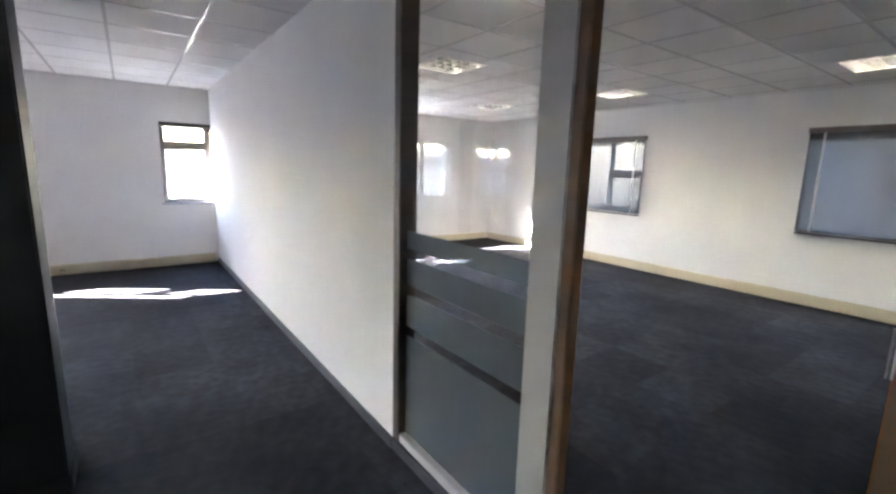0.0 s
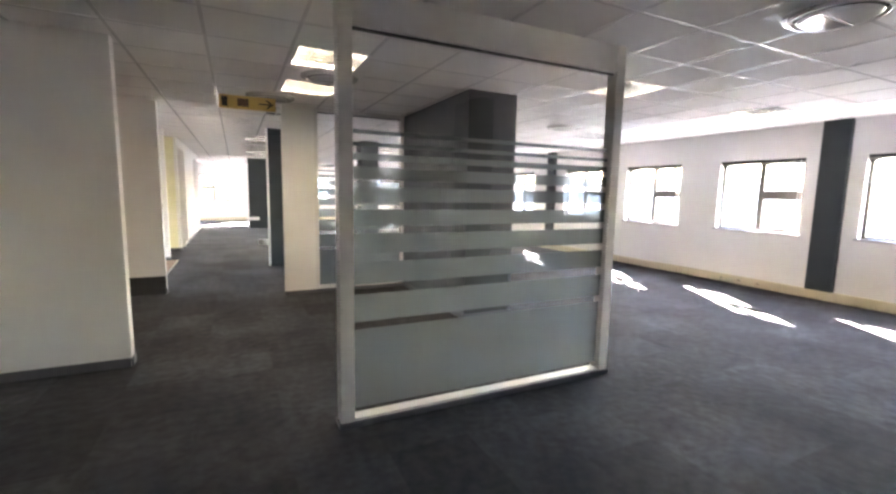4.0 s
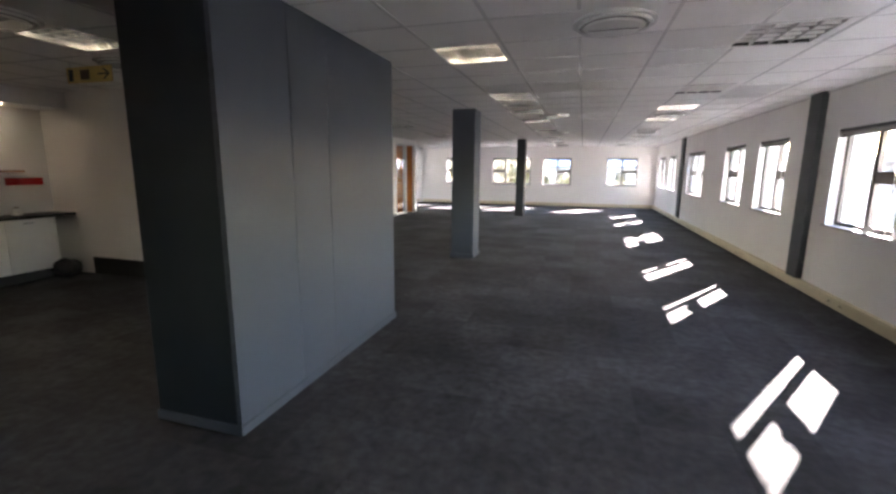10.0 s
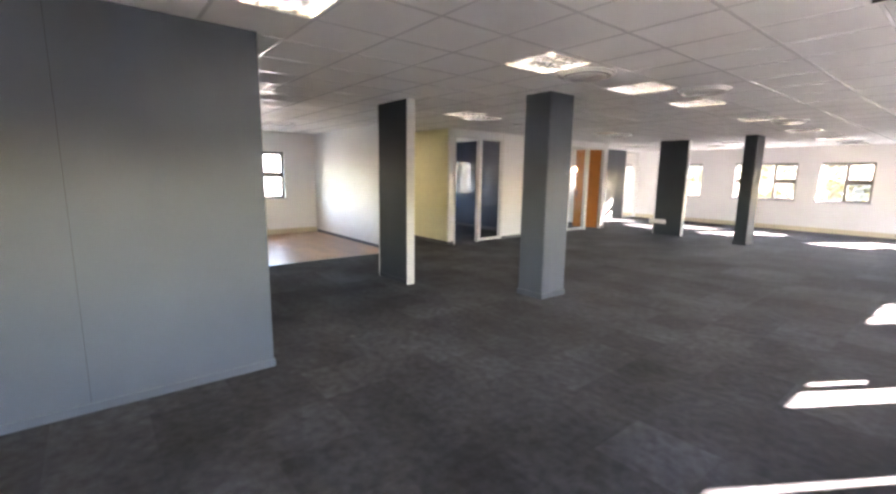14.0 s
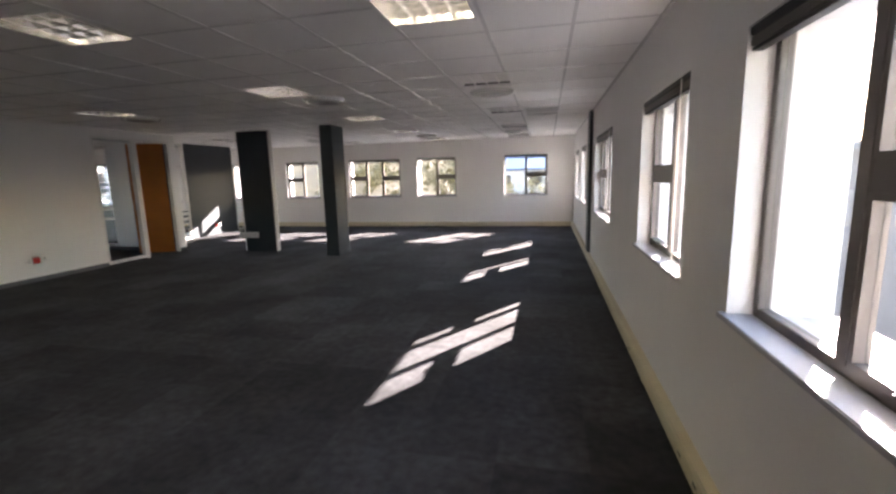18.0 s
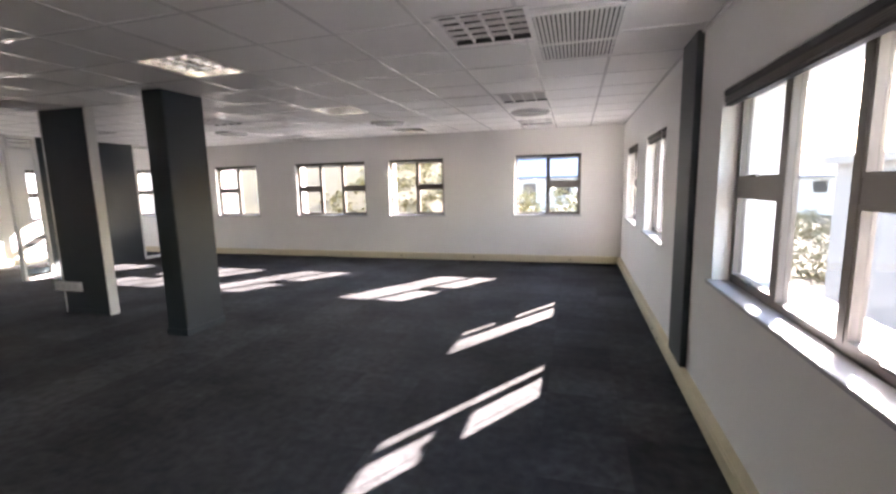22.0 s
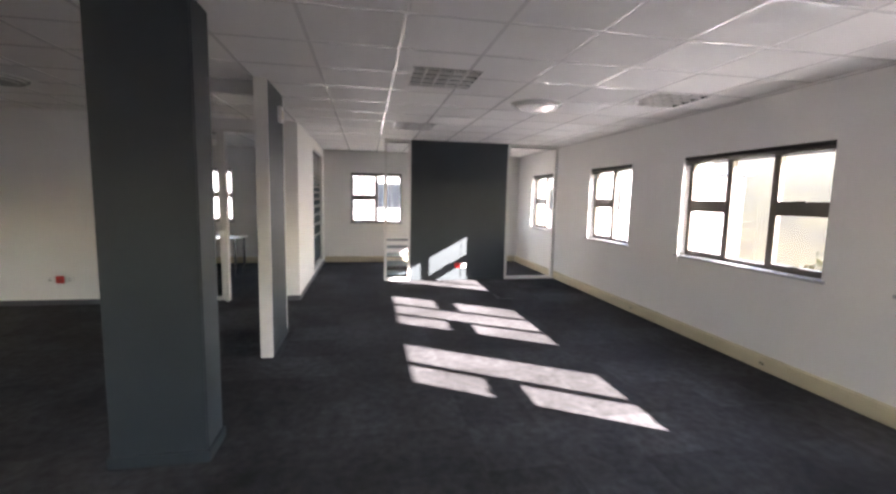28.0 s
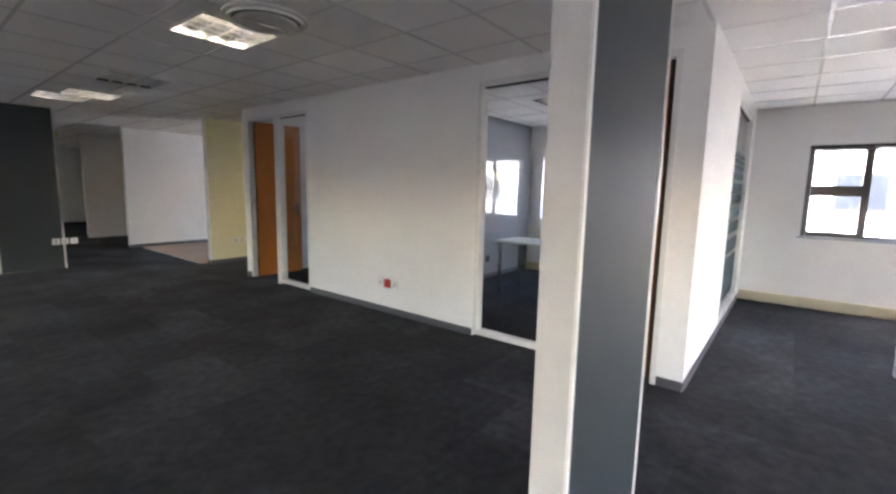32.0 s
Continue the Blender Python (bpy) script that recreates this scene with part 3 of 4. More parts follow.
# ---- windows ----
def window(name, axis, face, out, a0, a1, lights, label, blind=True):
    """A metal window set in the wall's depth: frame, mullions, transoms, panes, sill, stays and blind head rail.
    out: +1 or -1, the way outdoors."""
    ob = thing(name, label, "window", kind="structure")

    def bar(p, q, z0, z1, u0, u1, bevel=0.0):
        lo, hi = sorted((face + out * u0, face + out * u1))
        return B(lo, hi, p, q, z0, z1, bevel=bevel) if axis == "x" else B(p, q, lo, hi, z0, z1, bevel=bevel)

    f0, f1, w = 0.10, 0.15, 0.042
    part("frame_side", bar(a0, a0 + w, WZ0, WZ1, f0, f1, 0.003), M_FRAME, ob)
    part("frame_side", bar(a1 - w, a1, WZ0, WZ1, f0, f1, 0.003), M_FRAME, ob)
    part("frame_top", bar(a0 + w, a1 - w, WZ1 - w, WZ1, f0, f1, 0.003), M_FRAME, ob)
    part("frame_bottom", bar(a0 + w, a1 - w, WZ0, WZ0 + w, f0, f1, 0.003), M_FRAME, ob)
    n = len(lights)
    span = (a1 - a0 - 2 * w)
    share = [1.0] * n if n == 2 else [0.34, 0.32, 0.34] if n == 3 else [1.0]
    tot = sum(share)
    p = a0 + w
    mid = (WZ0 + WZ1) / 2 + 0.01
    for i, k in enumerate(lights):
        q = p + span * share[i] / tot
        if i:
            part("mullion", bar(p - 0.028, p + 0.028, WZ0 + w, WZ1 - w, f0 - 0.008, f1, 0.003), M_FRAME, ob)
        lo, hi = p + (0.028 if i else 0), q - (0.028 if i < n - 1 else 0)
        if k in "ST":
            bar_z = mid if k == "S" else WZ0 + 0.72 * (WZ1 - WZ0)
            part("transom", bar(lo, hi, bar_z - 0.045, bar_z + 0.045, f0 - 0.004, f1, 0.003), M_FRAME, ob)
            for z0, z1 in ((WZ0 + w, bar_z - 0.045), (bar_z + 0.045, WZ1 - w)):
                sash = part("sash", bar(lo, lo + 0.02, z0, z1, f0 - 0.006, f1 - 0.01), M_FRAME, ob, "opening light")
                for bm in (bar(hi - 0.02, hi, z0, z1, f0 - 0.006, f1 - 0.01), bar(lo + 0.02, hi - 0.02, z0, z0 + 0.02, f0 - 0.006, f1 - 0.01), bar(lo + 0.02, hi - 0.02, z1 - 0.02, z1, f0 - 0.006, f1 - 0.01)):
                    part("sash_rail", bm, M_FRAME, sash)
                g = part("pane", bar(lo + 0.02, hi - 0.02, z0 + 0.02, z1 - 0.02, 0.122, 0.127), M_PANE, ob, "window pane tinted to dim the outdoors")
                g.visible_shadow = False
                c = (lo + hi) / 2
                bm = bar(c - 0.05, c + 0.05, z0 + 0.012, z0 + 0.026, f0 - 0.03, f0 - 0.004, 0.004)
                part("stay", bm, M_BLACK, ob, "black window stay")
        else:
            g = part("pane", bar(lo, hi, WZ0 + w, WZ1 - w, 0.122, 0.127), M_PANE, ob, "window pane tinted to dim the outdoors")
            g.visible_shadow = False
        p = q
    part("sill", bar(a0 - 0.035, a1 + 0.035, WZ0 - 0.022, WZ0 + 0.004, -0.028, f0, 0.004), M_SILL, ob, "grey stone inner sill")
    part("outer_sill", bar(a0, a1, WZ0 - 0.02, WZ0 + 0.002, f1, TH + 0.04), M_SILL, ob)
    if blind:
        part("blind_rail", bar(a0 + 0.006, a1 - 0.006, WZ1 - 0.036, WZ1 - 0.002, 0.004, 0.062, 0.004), M_BLACK, ob, "black blind head rail")
        for j in range(4):
            z = WZ1 - 0.044 - 0.009 * j
            part("blind_slat", bar(a0 + 0.010, a1 - 0.010, z - 0.0025, z + 0.0025, 0.008, 0.058), M_FRAME, ob, "raised blind slat")
        part("blind_bottom_bar", bar(a0 + 0.010, a1 - 0.010, WZ1 - 0.094, WZ1 - 0.080, 0.012, 0.054, 0.003), M_BLACK, ob, "black blind bottom bar")
        cord = a0 + 0.05
        part("blind_cord", bar(cord - 0.003, cord + 0.003, WZ0 - 0.09, WZ1 - 0.04, -0.034, -0.029), M_WHITE, ob, "white pull cord")
    return ob


k = 0
for ws, axis, face, out in ((WIN_A, "x", XA, 1), (WIN_B, "y", YB, 1), (WIN_C, "x", XC, -1), (WIN_S, "y", YS, -1)):
    for a0, a1, lights in ws:
        k += 1
        window("window_%d" % k, axis, face, out, a0, a1, lights, "bronze metal window with a %s grey sill" % ("wide" if len(lights) == 3 else "narrow"))


def venetian(name, a0, a1, tilt):
    """A lowered venetian blind over a south window: head box, many tilted slats, bottom bar, tapes."""
    ob = thing(name, "grey venetian blind with half-closed slats before a window", "blind", "blinds in the meeting room")
    y = YS + 0.05
    part("head_box", B(a0 - 0.06, a1 + 0.06, y - 0.03, y + 0.03, 2.07, 2.13, bevel=0.004), M_FRAME, ob)
    z = 2.05
    slat = bmesh.new()
    vs = [slat.verts.new((x, yy, zz)) for x in (a0 - 0.05, a1 + 0.05) for yy, zz in ((-0.018 * math.cos(tilt), 0.018 * math.sin(tilt)), (0.0, 0.0015), (0.018 * math.cos(tilt), -0.018 * math.sin(tilt)))]
    slat.faces.new((vs[0], vs[1], vs[4], vs[3]))
    slat.faces.new((vs[1], vs[2], vs[5], vs[4]))
    bmesh.ops.solidify(slat, geom=slat.faces[:], thickness=0.002)
    me = mesh_of("slat", slat, M_BLIND)
    while z > 0.9:
        o = new("slat", me)
        o.location = (0, y, z)
        o.parent = ob
        z -= 0.0305
    part("bottom_bar", B(a0 - 0.05, a1 + 0.05, y - 0.015, y + 0.015, 0.87, 0.89, bevel=0.003), M_FRAME, ob)
    for x in (a0 + 0.1, a1 - 0.1):
        part("tape", B(x - 0.012, x + 0.012, y + 0.021, y + 0.023, 0.89, 2.07), M_WHITE, ob)
    return ob


M_BLIND = mat("grey_slat_enamel", (0.13, 0.13, 0.135), 0.4, var=0.05)
for (a0, a1, _), tilt in zip(WIN_S, (0.87, 1.12)):
    venetian("venetian_blind", a0, a1, tilt)


# ---- ceiling: tiles and tees in one mesh ----
GX = [3.27 + 0.61 * i for i in range(-14, 8)]
GX = [XC] + [x for x in GX if XC + 0.05 < x < XA - 0.05] + [XA]
anchors = [(-6.6, 0), (3.55, 17), (6.5, 22), (8.9, 26), (10.6, 29), (14.6, 35), (17.1, 39), (19.55, 43), (21.95, 47), (22.55, 48)]
GY = []
for (p, a), (q, b) in zip(anchors, anchors[1:]):
    GY += [p + (q - p) * i / (b - a) for i in range(b - a)]
GY = [YS] + [y for y in GY if YS + 0.05 < y < YB - 0.05] + [22.55, YB]
ON = [(3.56, 3.82), (3.56, 6.79), (3.56, 9.16), (3.56, 10.85), (3.56, 12.36), (3.62, 14.75), (3.62, 17.38), (3.62, 19.80), (3.68, 22.22), (6.0, 3.79), (5.97, 10.85), (6.0, 12.65),
      (0.54, 4.32), (0.56, 5.5), (0.5, 10.86), (0.3, 11.4), (0.39, 15.35), (3.8, -2.87), (5.7, -5.1), (3.55, -5.5), (0.98, -5.7), (-2.75, 11.36)]
OFF = [(5.95, 6.8), (5.95, 9.16), (6.07, 14.88), (6.09, 17.33), (6.05, 19.84), (6.0, 22.15), (0.25, 12.84), (1.35, 19.98), (1.14, 22.32), (-1.35, 20.0), (0.5, 7.3), (-3.4, 16.4), (-4.0, 21.5), (-3.4, 13.4), (-3.4, 9.0)]
HALF = 0.292       # half the side of a light's opening
verts, faces, mats = [], [], []


def minus(rect, holes_):
    """The pieces of a rectangle (x0, x1, y0, y1) that lie outside all the square openings."""
    rects = [rect]
    for cx, cy in holes_:
        a0, a1, b0, b1 = cx - HALF, cx + HALF, cy - HALF, cy + HALF
        out = []
        for x0, x1, y0, y1 in rects:
            if a0 >= x1 or a1 <= x0 or b0 >= y1 or b1 <= y0:
                out.append((x0, x1, y0, y1))
                continue
            p, q = max(x0, a0), min(x1, a1)
            out += [r for r in ((x0, p, y0, y1), (q, x1, y0, y1), (p, q, y0, max(y0, b0)), (p, q, min(y1, b1), y1)) if r[1] - r[0] > 1e-4 and r[3] - r[2] > 1e-4]
        rects = out
    return rects



def quad_box(x0, x1, y0, y1, z0, z1, m):
    n = len(verts)
    verts.extend([(x0, y0, z0), (x1, y0, z0), (x1, y1, z0), (x0, y1, z0), (x0, y0, z1), (x1, y0, z1), (x1, y1, z1), (x0, y1, z1)])
    for f in ((3, 2, 1, 0), (4, 5, 6, 7), (0, 1, 5, 4), (1, 2, 6, 5), (2, 3, 7, 6), (3, 0, 4, 7)):
        faces.append(tuple(n + i for i in f))
        mats.append(m)


for x0, x1 in zip(GX, GX[1:]):
    for y0, y1 in zip(GY, GY[1:]):
        d = random.uniform(-0.0015, 0.0015)
        near = [c for c in ON + OFF if abs(c[0] - (x0 + x1) / 2) < 0.7 and abs(c[1] - (y0 + y1) / 2) < 0.7]
        for r in minus((x0 + 0.010, x1 - 0.010, y0 + 0.010, y1 - 0.010), near):
            quad_box(*r, CE + d, CE + 0.018, 0)
for x in GX[1:-1]:
    for r in minus((x - 0.012, x + 0.012, YS, YB), ON + OFF):
        quad_box(*r, CE - 0.004, CE + 0.016, 1)
for y in GY[1:-1]:
    for r in minus((XC, XA, y - 0.012, y + 0.012), ON + OFF):
        quad_box(*r, CE - 0.0035, CE + 0.0155, 1)
quad_box(XC, XA, YS, YB, CE + 0.14, CE + 0.17, 0)
me = bpy.data.meshes.new("ceiling")
me.from_pydata(verts, [], faces)
me.materials.append(M_CEIL)
me.materials.append(M_TEE)
me.polygons.foreach_set("material_index", mats)
me.update()
tagged(new("ceiling", me), "white suspended ceiling tiles in a tee grid", "ceiling", kind="structure")
for i, (x0, x1, y0, y1) in enumerate(((XA - 0.02, XA, YS, YB), (XC, XC + 0.02, YS, YB), (XC, XA, YB - 0.02, YB), (XC, XA, YS, YS + 0.02))):
    tagged(part("trim_ceiling_%d" % (i + 1), B(x0, x1, y0, y1, CE - 0.022, CE - 0.006), M_TEE), "white edge angle of the ceiling", "trim", kind="structure")


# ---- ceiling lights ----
# near-black colour paints the shade inside unlit fittings
M_PAN = mat("shade_dark_pan", (0.03, 0.03, 0.03), 0.35, metal=0.0, var=0.05)


def wedge(axis, c, lo, hi, top, bottom, z0, z1):
    """A louvre blade with a V section: wide at its top, thin at its lower edge."""
    bm = bmesh.new()
    ends = []
    for u in (lo, hi):
        pts = ((c - bottom, z0), (c + bottom, z0), (c + top, z1), (c - top, z1))
        ends.append([bm.verts.new((p, u, z) if axis == "y" else (u, p, z)) for p, z in pts])
    p, q = ends
    for i in range(4):
        bm.faces.new((p[i], p[(i + 1) % 4], q[(i + 1) % 4], q[i]))
    bm.faces.new(p)
    bm.faces.new(q[::-1])
    bmesh.ops.recalc_face_normals(bm, faces=bm.faces)
    return bm


def ceiling_light(lit):
    """A recessed square louvre fitting: flange, housing, tubes and V-shaped blades flush with the ceiling."""
    ob = thing("ceiling_light", "%s square recessed louvre light in the ceiling" % ("glowing" if lit else "unlit"), "light", "ceiling lights")
    w = 0.288
    bm = bmesh.new()
    for x0, x1, y0, y1 in ((-0.302, 0.302, -0.302, -w + 0.01), (-0.302, 0.302, w - 0.01, 0.302), (-0.302, -w + 0.01, -w + 0.01, w - 0.01), (w - 0.01, 0.302, -w + 0.01, w - 0.01)):
        box(bm, x0, x1, y0, y1, -0.007, -0.0046)
    part("frame", bm, M_WHITE, ob, "white flange")
    bm = bmesh.new()
    for x0, x1, y0, y1 in ((-w, w, -w, -w + 0.003), (-w, w, w - 0.003, w), (-w, -w + 0.003, -w + 0.003, w - 0.003), (w - 0.003, w, -w + 0.003, w - 0.003)):
        box(bm, x0, x1, y0, y1, -0.0045, 0.108)
    box(bm, -w, w, -w, w, 0.108, 0.112)
    part("housing", bm, M_LOUVRE if lit else M_PAN, ob, "polished aluminium reflector housing" if lit else "housing coloured dark for the shade inside the unlit louvre")
    for i in range(4):
        x = -0.207 + 0.138 * i
        bm = bmesh.new()
        bmesh.ops.create_cone(bm, cap_ends=True, segments=10, radius1=0.008, radius2=0.008, depth=0.54, matrix=Matrix.Translation((x, 0, 0.082)) @ Matrix.Rotation(math.pi / 2, 4, "X"))
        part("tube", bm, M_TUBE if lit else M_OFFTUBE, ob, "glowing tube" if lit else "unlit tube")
    for i in range(5):
        x = -0.276 + 0.138 * i
        part("blade", wedge("y", x, -0.284, 0.284, (0.024 if lit else 0.009) if 0 < i < 4 else 0.006, 0.003 if lit else 0.005, -0.003, 0.055 if lit else 0.024), M_LOUVRE if lit else M_WHITE, ob, "bright long blade")
    for i in range(1, 5):
        y = -0.285 + 0.57 * i / 5
        part("cross_blade", wedge("x", y, -0.276, 0.276, 0.011 if lit else 0.006, 0.003 if lit else 0.005, -0.0025, 0.045 if lit else 0.02), M_LOUVRE if lit else M_WHITE, ob, "bright cross blade")
    return ob


base_on, base_off = ceiling_light(True), ceiling_light(False)
for base, places in ((base_on, ON), (base_off, OFF)):
    base.matrix_basis = pose(*places[0], CE - 0.002)
    for x, y in places[1:]:
        copy_thing(base, pose(x, y, CE - 0.002))


M_SHEEN = mat("glossy_white_enamel", (0.74, 0.74, 0.72), 0.16, var=0.02, bump=0.0, coat=0.6)


def diffuser():
    """A round swirl diffuser: square plate, outer cone ring, black disc for the shaded throat, centre disc on a stem.
    """
    ob = thing("air_diffuser", "white round air diffuser with a dark gap, in the ceiling", "diffuser", "ceiling diffusers")
    part("outer_ring", ring(bmesh.new(), 0, 0, -0.022, -0.0055, 0.245, 0.275), M_SHEEN, ob)
    part("lip", ring(bmesh.new(), 0, 0, -0.040, -0.010, 0.228, 0.247), M_SHEEN, ob, "bright pressed rim")
    # flat black disc paints the shade of the throat
    part("throat", disc(bmesh.new(), 0, 0, -0.0095, -0.0055, 0.235, 36), M_BLACK, ob, "black disc for the shade in the throat")
    part("centre_disc", disc(bmesh.new(), 0, 0, -0.050, -0.040, 0.205, 40, 0.185), M_SHEEN, ob, "white centre disc")
    part("centre_bar", B(-0.17, 0.17, -0.006, 0.006, -0.058, -0.050), M_CHROME, ob)
    part("stem", disc(bmesh.new(), 0, 0, -0.040, -0.0095, 0.02, 12), M_BLACK, ob)
    part("plate", B(-0.292, 0.292, -0.292, 0.292, -0.0055, -0.0045), M_WHITE, ob, "white square mounting plate")
    return ob


DIFF = [(3.07, 1.78), (6.12, 1.96), (4.72, 6.18), (3.58, 9.75), (6.02, 11.75), (3.86, 15.4), (6.07, 15.6), (6.03, 20.95), (0.62, 21.13), (3.73, 21.08), (0.37, 15.9), (4.0, 11.45), (0.66, 4.9), (0.2, 6.2), (-3.6, 20.4)]
d0 = diffuser()
d0.matrix_basis = pose(*DIFF[0], CE)
for x, y in DIFF[1:]:
    copy_thing(d0, pose(x, y, CE))


def return_grille():
    """A double egg-crate return air grille with slanted fins."""
    ob = thing("return_air_grille", "beige slatted return air grille in the ceiling", "grille", "return air grilles")
    bm = bmesh.new()
    for x0, x1, y0, y1 in ((-0.3, 0.3, -0.55, -0.52), (-0.3, 0.3, 0.52, 0.55), (-0.3, -0.27, -0.52, 0.52), (0.27, 0.3, -0.52, 0.52), (-0.27, 0.27, 0.08, 0.11)):
        box(bm, x0, x1, y0, y1, -0.014, -0.001)
    part("frame", bm, M_WHITE, ob)
    # thin black sheet paints the shade between the slats
    part("backing", B(-0.27, 0.27, -0.52, 0.52, -0.006, -0.0045), M_BLACK, ob, "black sheet for the shade behind the slats")
    for j, (y0, y1) in enumerate(((-0.52, 0.08), (0.11, 0.52))):
        for i in range(19):
            x = -0.256 + 0.512 * i / 18
            part("slat", B(x - 0.0085, x + 0.0085, y0, y1, -0.013, -0.007), M_STONE, ob)
    return ob


g0 = return_grille()
g0.matrix_basis = pose(6.67, 17.72, CE)
copy_thing(g0, pose(6.55, 9.45, CE))


# ---- sockets and small wall things ----
def socket_set(name, axis, pos, out, a, z, plates, label):
    """A row of socket plates on a wall. plates: colours from low to high, R red, W white."""
    ob = thing(name, label, "socket", "wall sockets")
    w = 0.10
    for i, c in enumerate(plates):
        p = a + (i - len(plates) / 2) * (w + 0.015)

        def bar(a0, a1, z0, z1, u0, u1, bevel=0.0):
            lo, hi = sorted((pos + out * u0, pos + out * u1))
            return B(lo, hi, a0, a1, z0, z1, bevel=bevel) if axis == "x" else B(a0, a1, lo, hi, z0, z1, bevel=bevel)

        plate = part("plate", bar(p, p + w, z - w / 2, z + w / 2, 0.0, 0.011, 0.003), M_RED if c == "R" else M_WHITE, ob, "red plate" if c == "R" else "white plate")
        for dx, dz in ((0.5, 0.70), (0.36, 0.40), (0.64, 0.40)):
            part("hole", bar(p + w * dx - 0.007, p + w * dx + 0.007, z - w / 2 + w * dz - 0.007, z - w / 2 + w * dz + 0.007, 0.0105, 0.0118), M_BLACK, plate)
        part("rocker", bar(p + w * 0.72, p + w * 0.9, z + 0.012, z + 0.036, 0.0105, 0.0145, 0.001), M_WHITE if c == "W" else M_RED, plate)
    return ob


socket_set("wall_socket", "x", -1.40, 1, 15.27, 0.35, "WRW", "red socket between white plates on the partition")
socket_set("wall_socket", "x", -2.83, 1, 21.08, 0.28, "RW", "red socket and white plate on the charcoal panel")
socket_set("wall_socket", "x", -3.0, 1, 3.24, 0.30, "WRW", "red socket between white plates on the lobby wall")
socket_set("wall_socket", "y", 9.38, 1, 0.33, 0.45, "WWW", "three white socket plates on the stub partition")
socket_set("wall_socket", "y", 10.66, 1, -2.0, 0.40, "WWW", "white socket plates on the passage wall")
socket_set("wall_socket", "x", -1.5, -1, 15.6, 0.4, "W", "white socket plate in the office")
sb = thing("socket_box", "white surface socket box on the charcoal stub partition", "socket box")
part("box", B(0.10, 0.56, 18.285, 18.325, 0.30, 0.42, bevel=0.006), M_WHITE, sb)
for i in range(4):
    part("rocker", B(0.13 + i * 0.105, 0.20 + i * 0.105, 18.281, 18.286, 0.33, 0.39, bevel=0.002), M_STONE, sb)

# outlets in the trunking
def trunk_outlet(x, y, along):
    ob = thing("trunking_outlet", "small black outlet clipped in the cream trunking", "outlet", "trunking outlets")
    e = 0.0645
    if along == "A":
        part("plate", B(XA - e - 0.003, XA - e + 0.002, y - 0.03, y + 0.03, 0.045, 0.095, bevel=0.002), M_TRUNK, ob)
        for d in (-0.014, 0.014):
            part("hole", B(XA - e - 0.0045, XA - e - 0.002, y + d - 0.008, y + d + 0.008, 0.06, 0.08), M_BLACK, ob)
    else:
        part("plate", B(x - 0.03, x + 0.03, YB - e - 0.003, YB - e + 0.002, 0.045, 0.095, bevel=0.002), M_TRUNK, ob)
        for d in (-0.014, 0.014):
            part("hole", B(x + d - 0.008, x + d + 0.008, YB - e - 0.0045, YB - e - 0.002, 0.06, 0.08), M_BLACK, ob)


for y in (0.72, 0.98, 1.22, 1.46, 1.70, 1.95, 4.45, 4.75, 5.05, 8.6, 8.85, 11.9, 12.15, 13.6, 15.9, 16.15, 16.4, 18.7, 19.0, 20.6):
    trunk_outlet(0, y, "A")
for x in (-0.2, 1.9, 3.1, 4.7, 6.6):
    trunk_outlet(x, 0, "B")

bell = thing("alarm_sounder", "small white sounder box high on the stub partition", "sounder")
part("case", B(0.40, 0.50, 18.44, 18.48, 2.28, 2.44, bevel=0.008), M_WHITE, bell)
part("grille", B(0.415, 0.485, 18.479, 18.484, 2.32, 2.40, bevel=0.002), M_TRUNK, bell)
fbx = thing("floor_box", "flush grey floor outlet box set in the carpet", "floor box")
part("frame", B(-1.52, -1.20, 21.36, 21.58, 0.0005, 0.006, bevel=0.002), M_SKIRT, fbx, "thin grey rim")
part("lid", B(-1.512, -1.208, 21.368, 21.572, 0.004, 0.008, bevel=0.0015), M_CARPET, fbx, "grey carpeted lid")
cctv = thing("wall_sensor", "small white presence sensor high on the window wall", "sensor")
part("base", B(7.49, XA, 7.60, 7.70, 2.44, 2.53, bevel=0.008), M_WHITE, cctv)
part("lens", disc(bmesh.new(), 7.482, 7.65, 2.455, 2.50, 0.025, 16), M_STONE, cctv)

# hanging sign
M_SIGN = mat("yellow_sign_board", (0.62, 0.45, 0.16), 0.5, var=0.05)
sign = thing("exit_sign", "hanging yellowish sign with a dark figure panel and arrow", "sign")
part("board", B(-0.17, 0.43, 5.90, 5.91, 2.37, 2.52, bevel=0.002), M_SIGN, sign)
bm = bmesh.new()
box(bm, 0.25, 0.37, 5.897, 5.901, 2.438, 2.452)
for k in (-1, 1):
    vs = [bm.verts.new((x, 5.8985, z)) for x, z in ((0.41, 2.445), (0.34, 2.445 + k * 0.05), (0.315, 2.445 + k * 0.05), (0.375, 2.445))]
    bm.faces.new(vs if k > 0 else vs[::-1])
part("arrow", bm, M_BLACK, sign, "black arrow")
part("panel", B(-0.14, -0.08, 5.8975, 5.901, 2.39, 2.50), M_BLACK, sign, "dark pictogram bar")
part("panel", B(0.02, 0.14, 5.8975, 5.901, 2.40, 2.49), M_BROWN, sign, "dark pictogram bar")
for x in (-0.12, 0.38):
    part("wire", B(x - 0.002, x + 0.002, 5.903, 5.907, 2.52, CE), M_CHROME, sign)
sign.location = (-0.19, 0.1, 0)

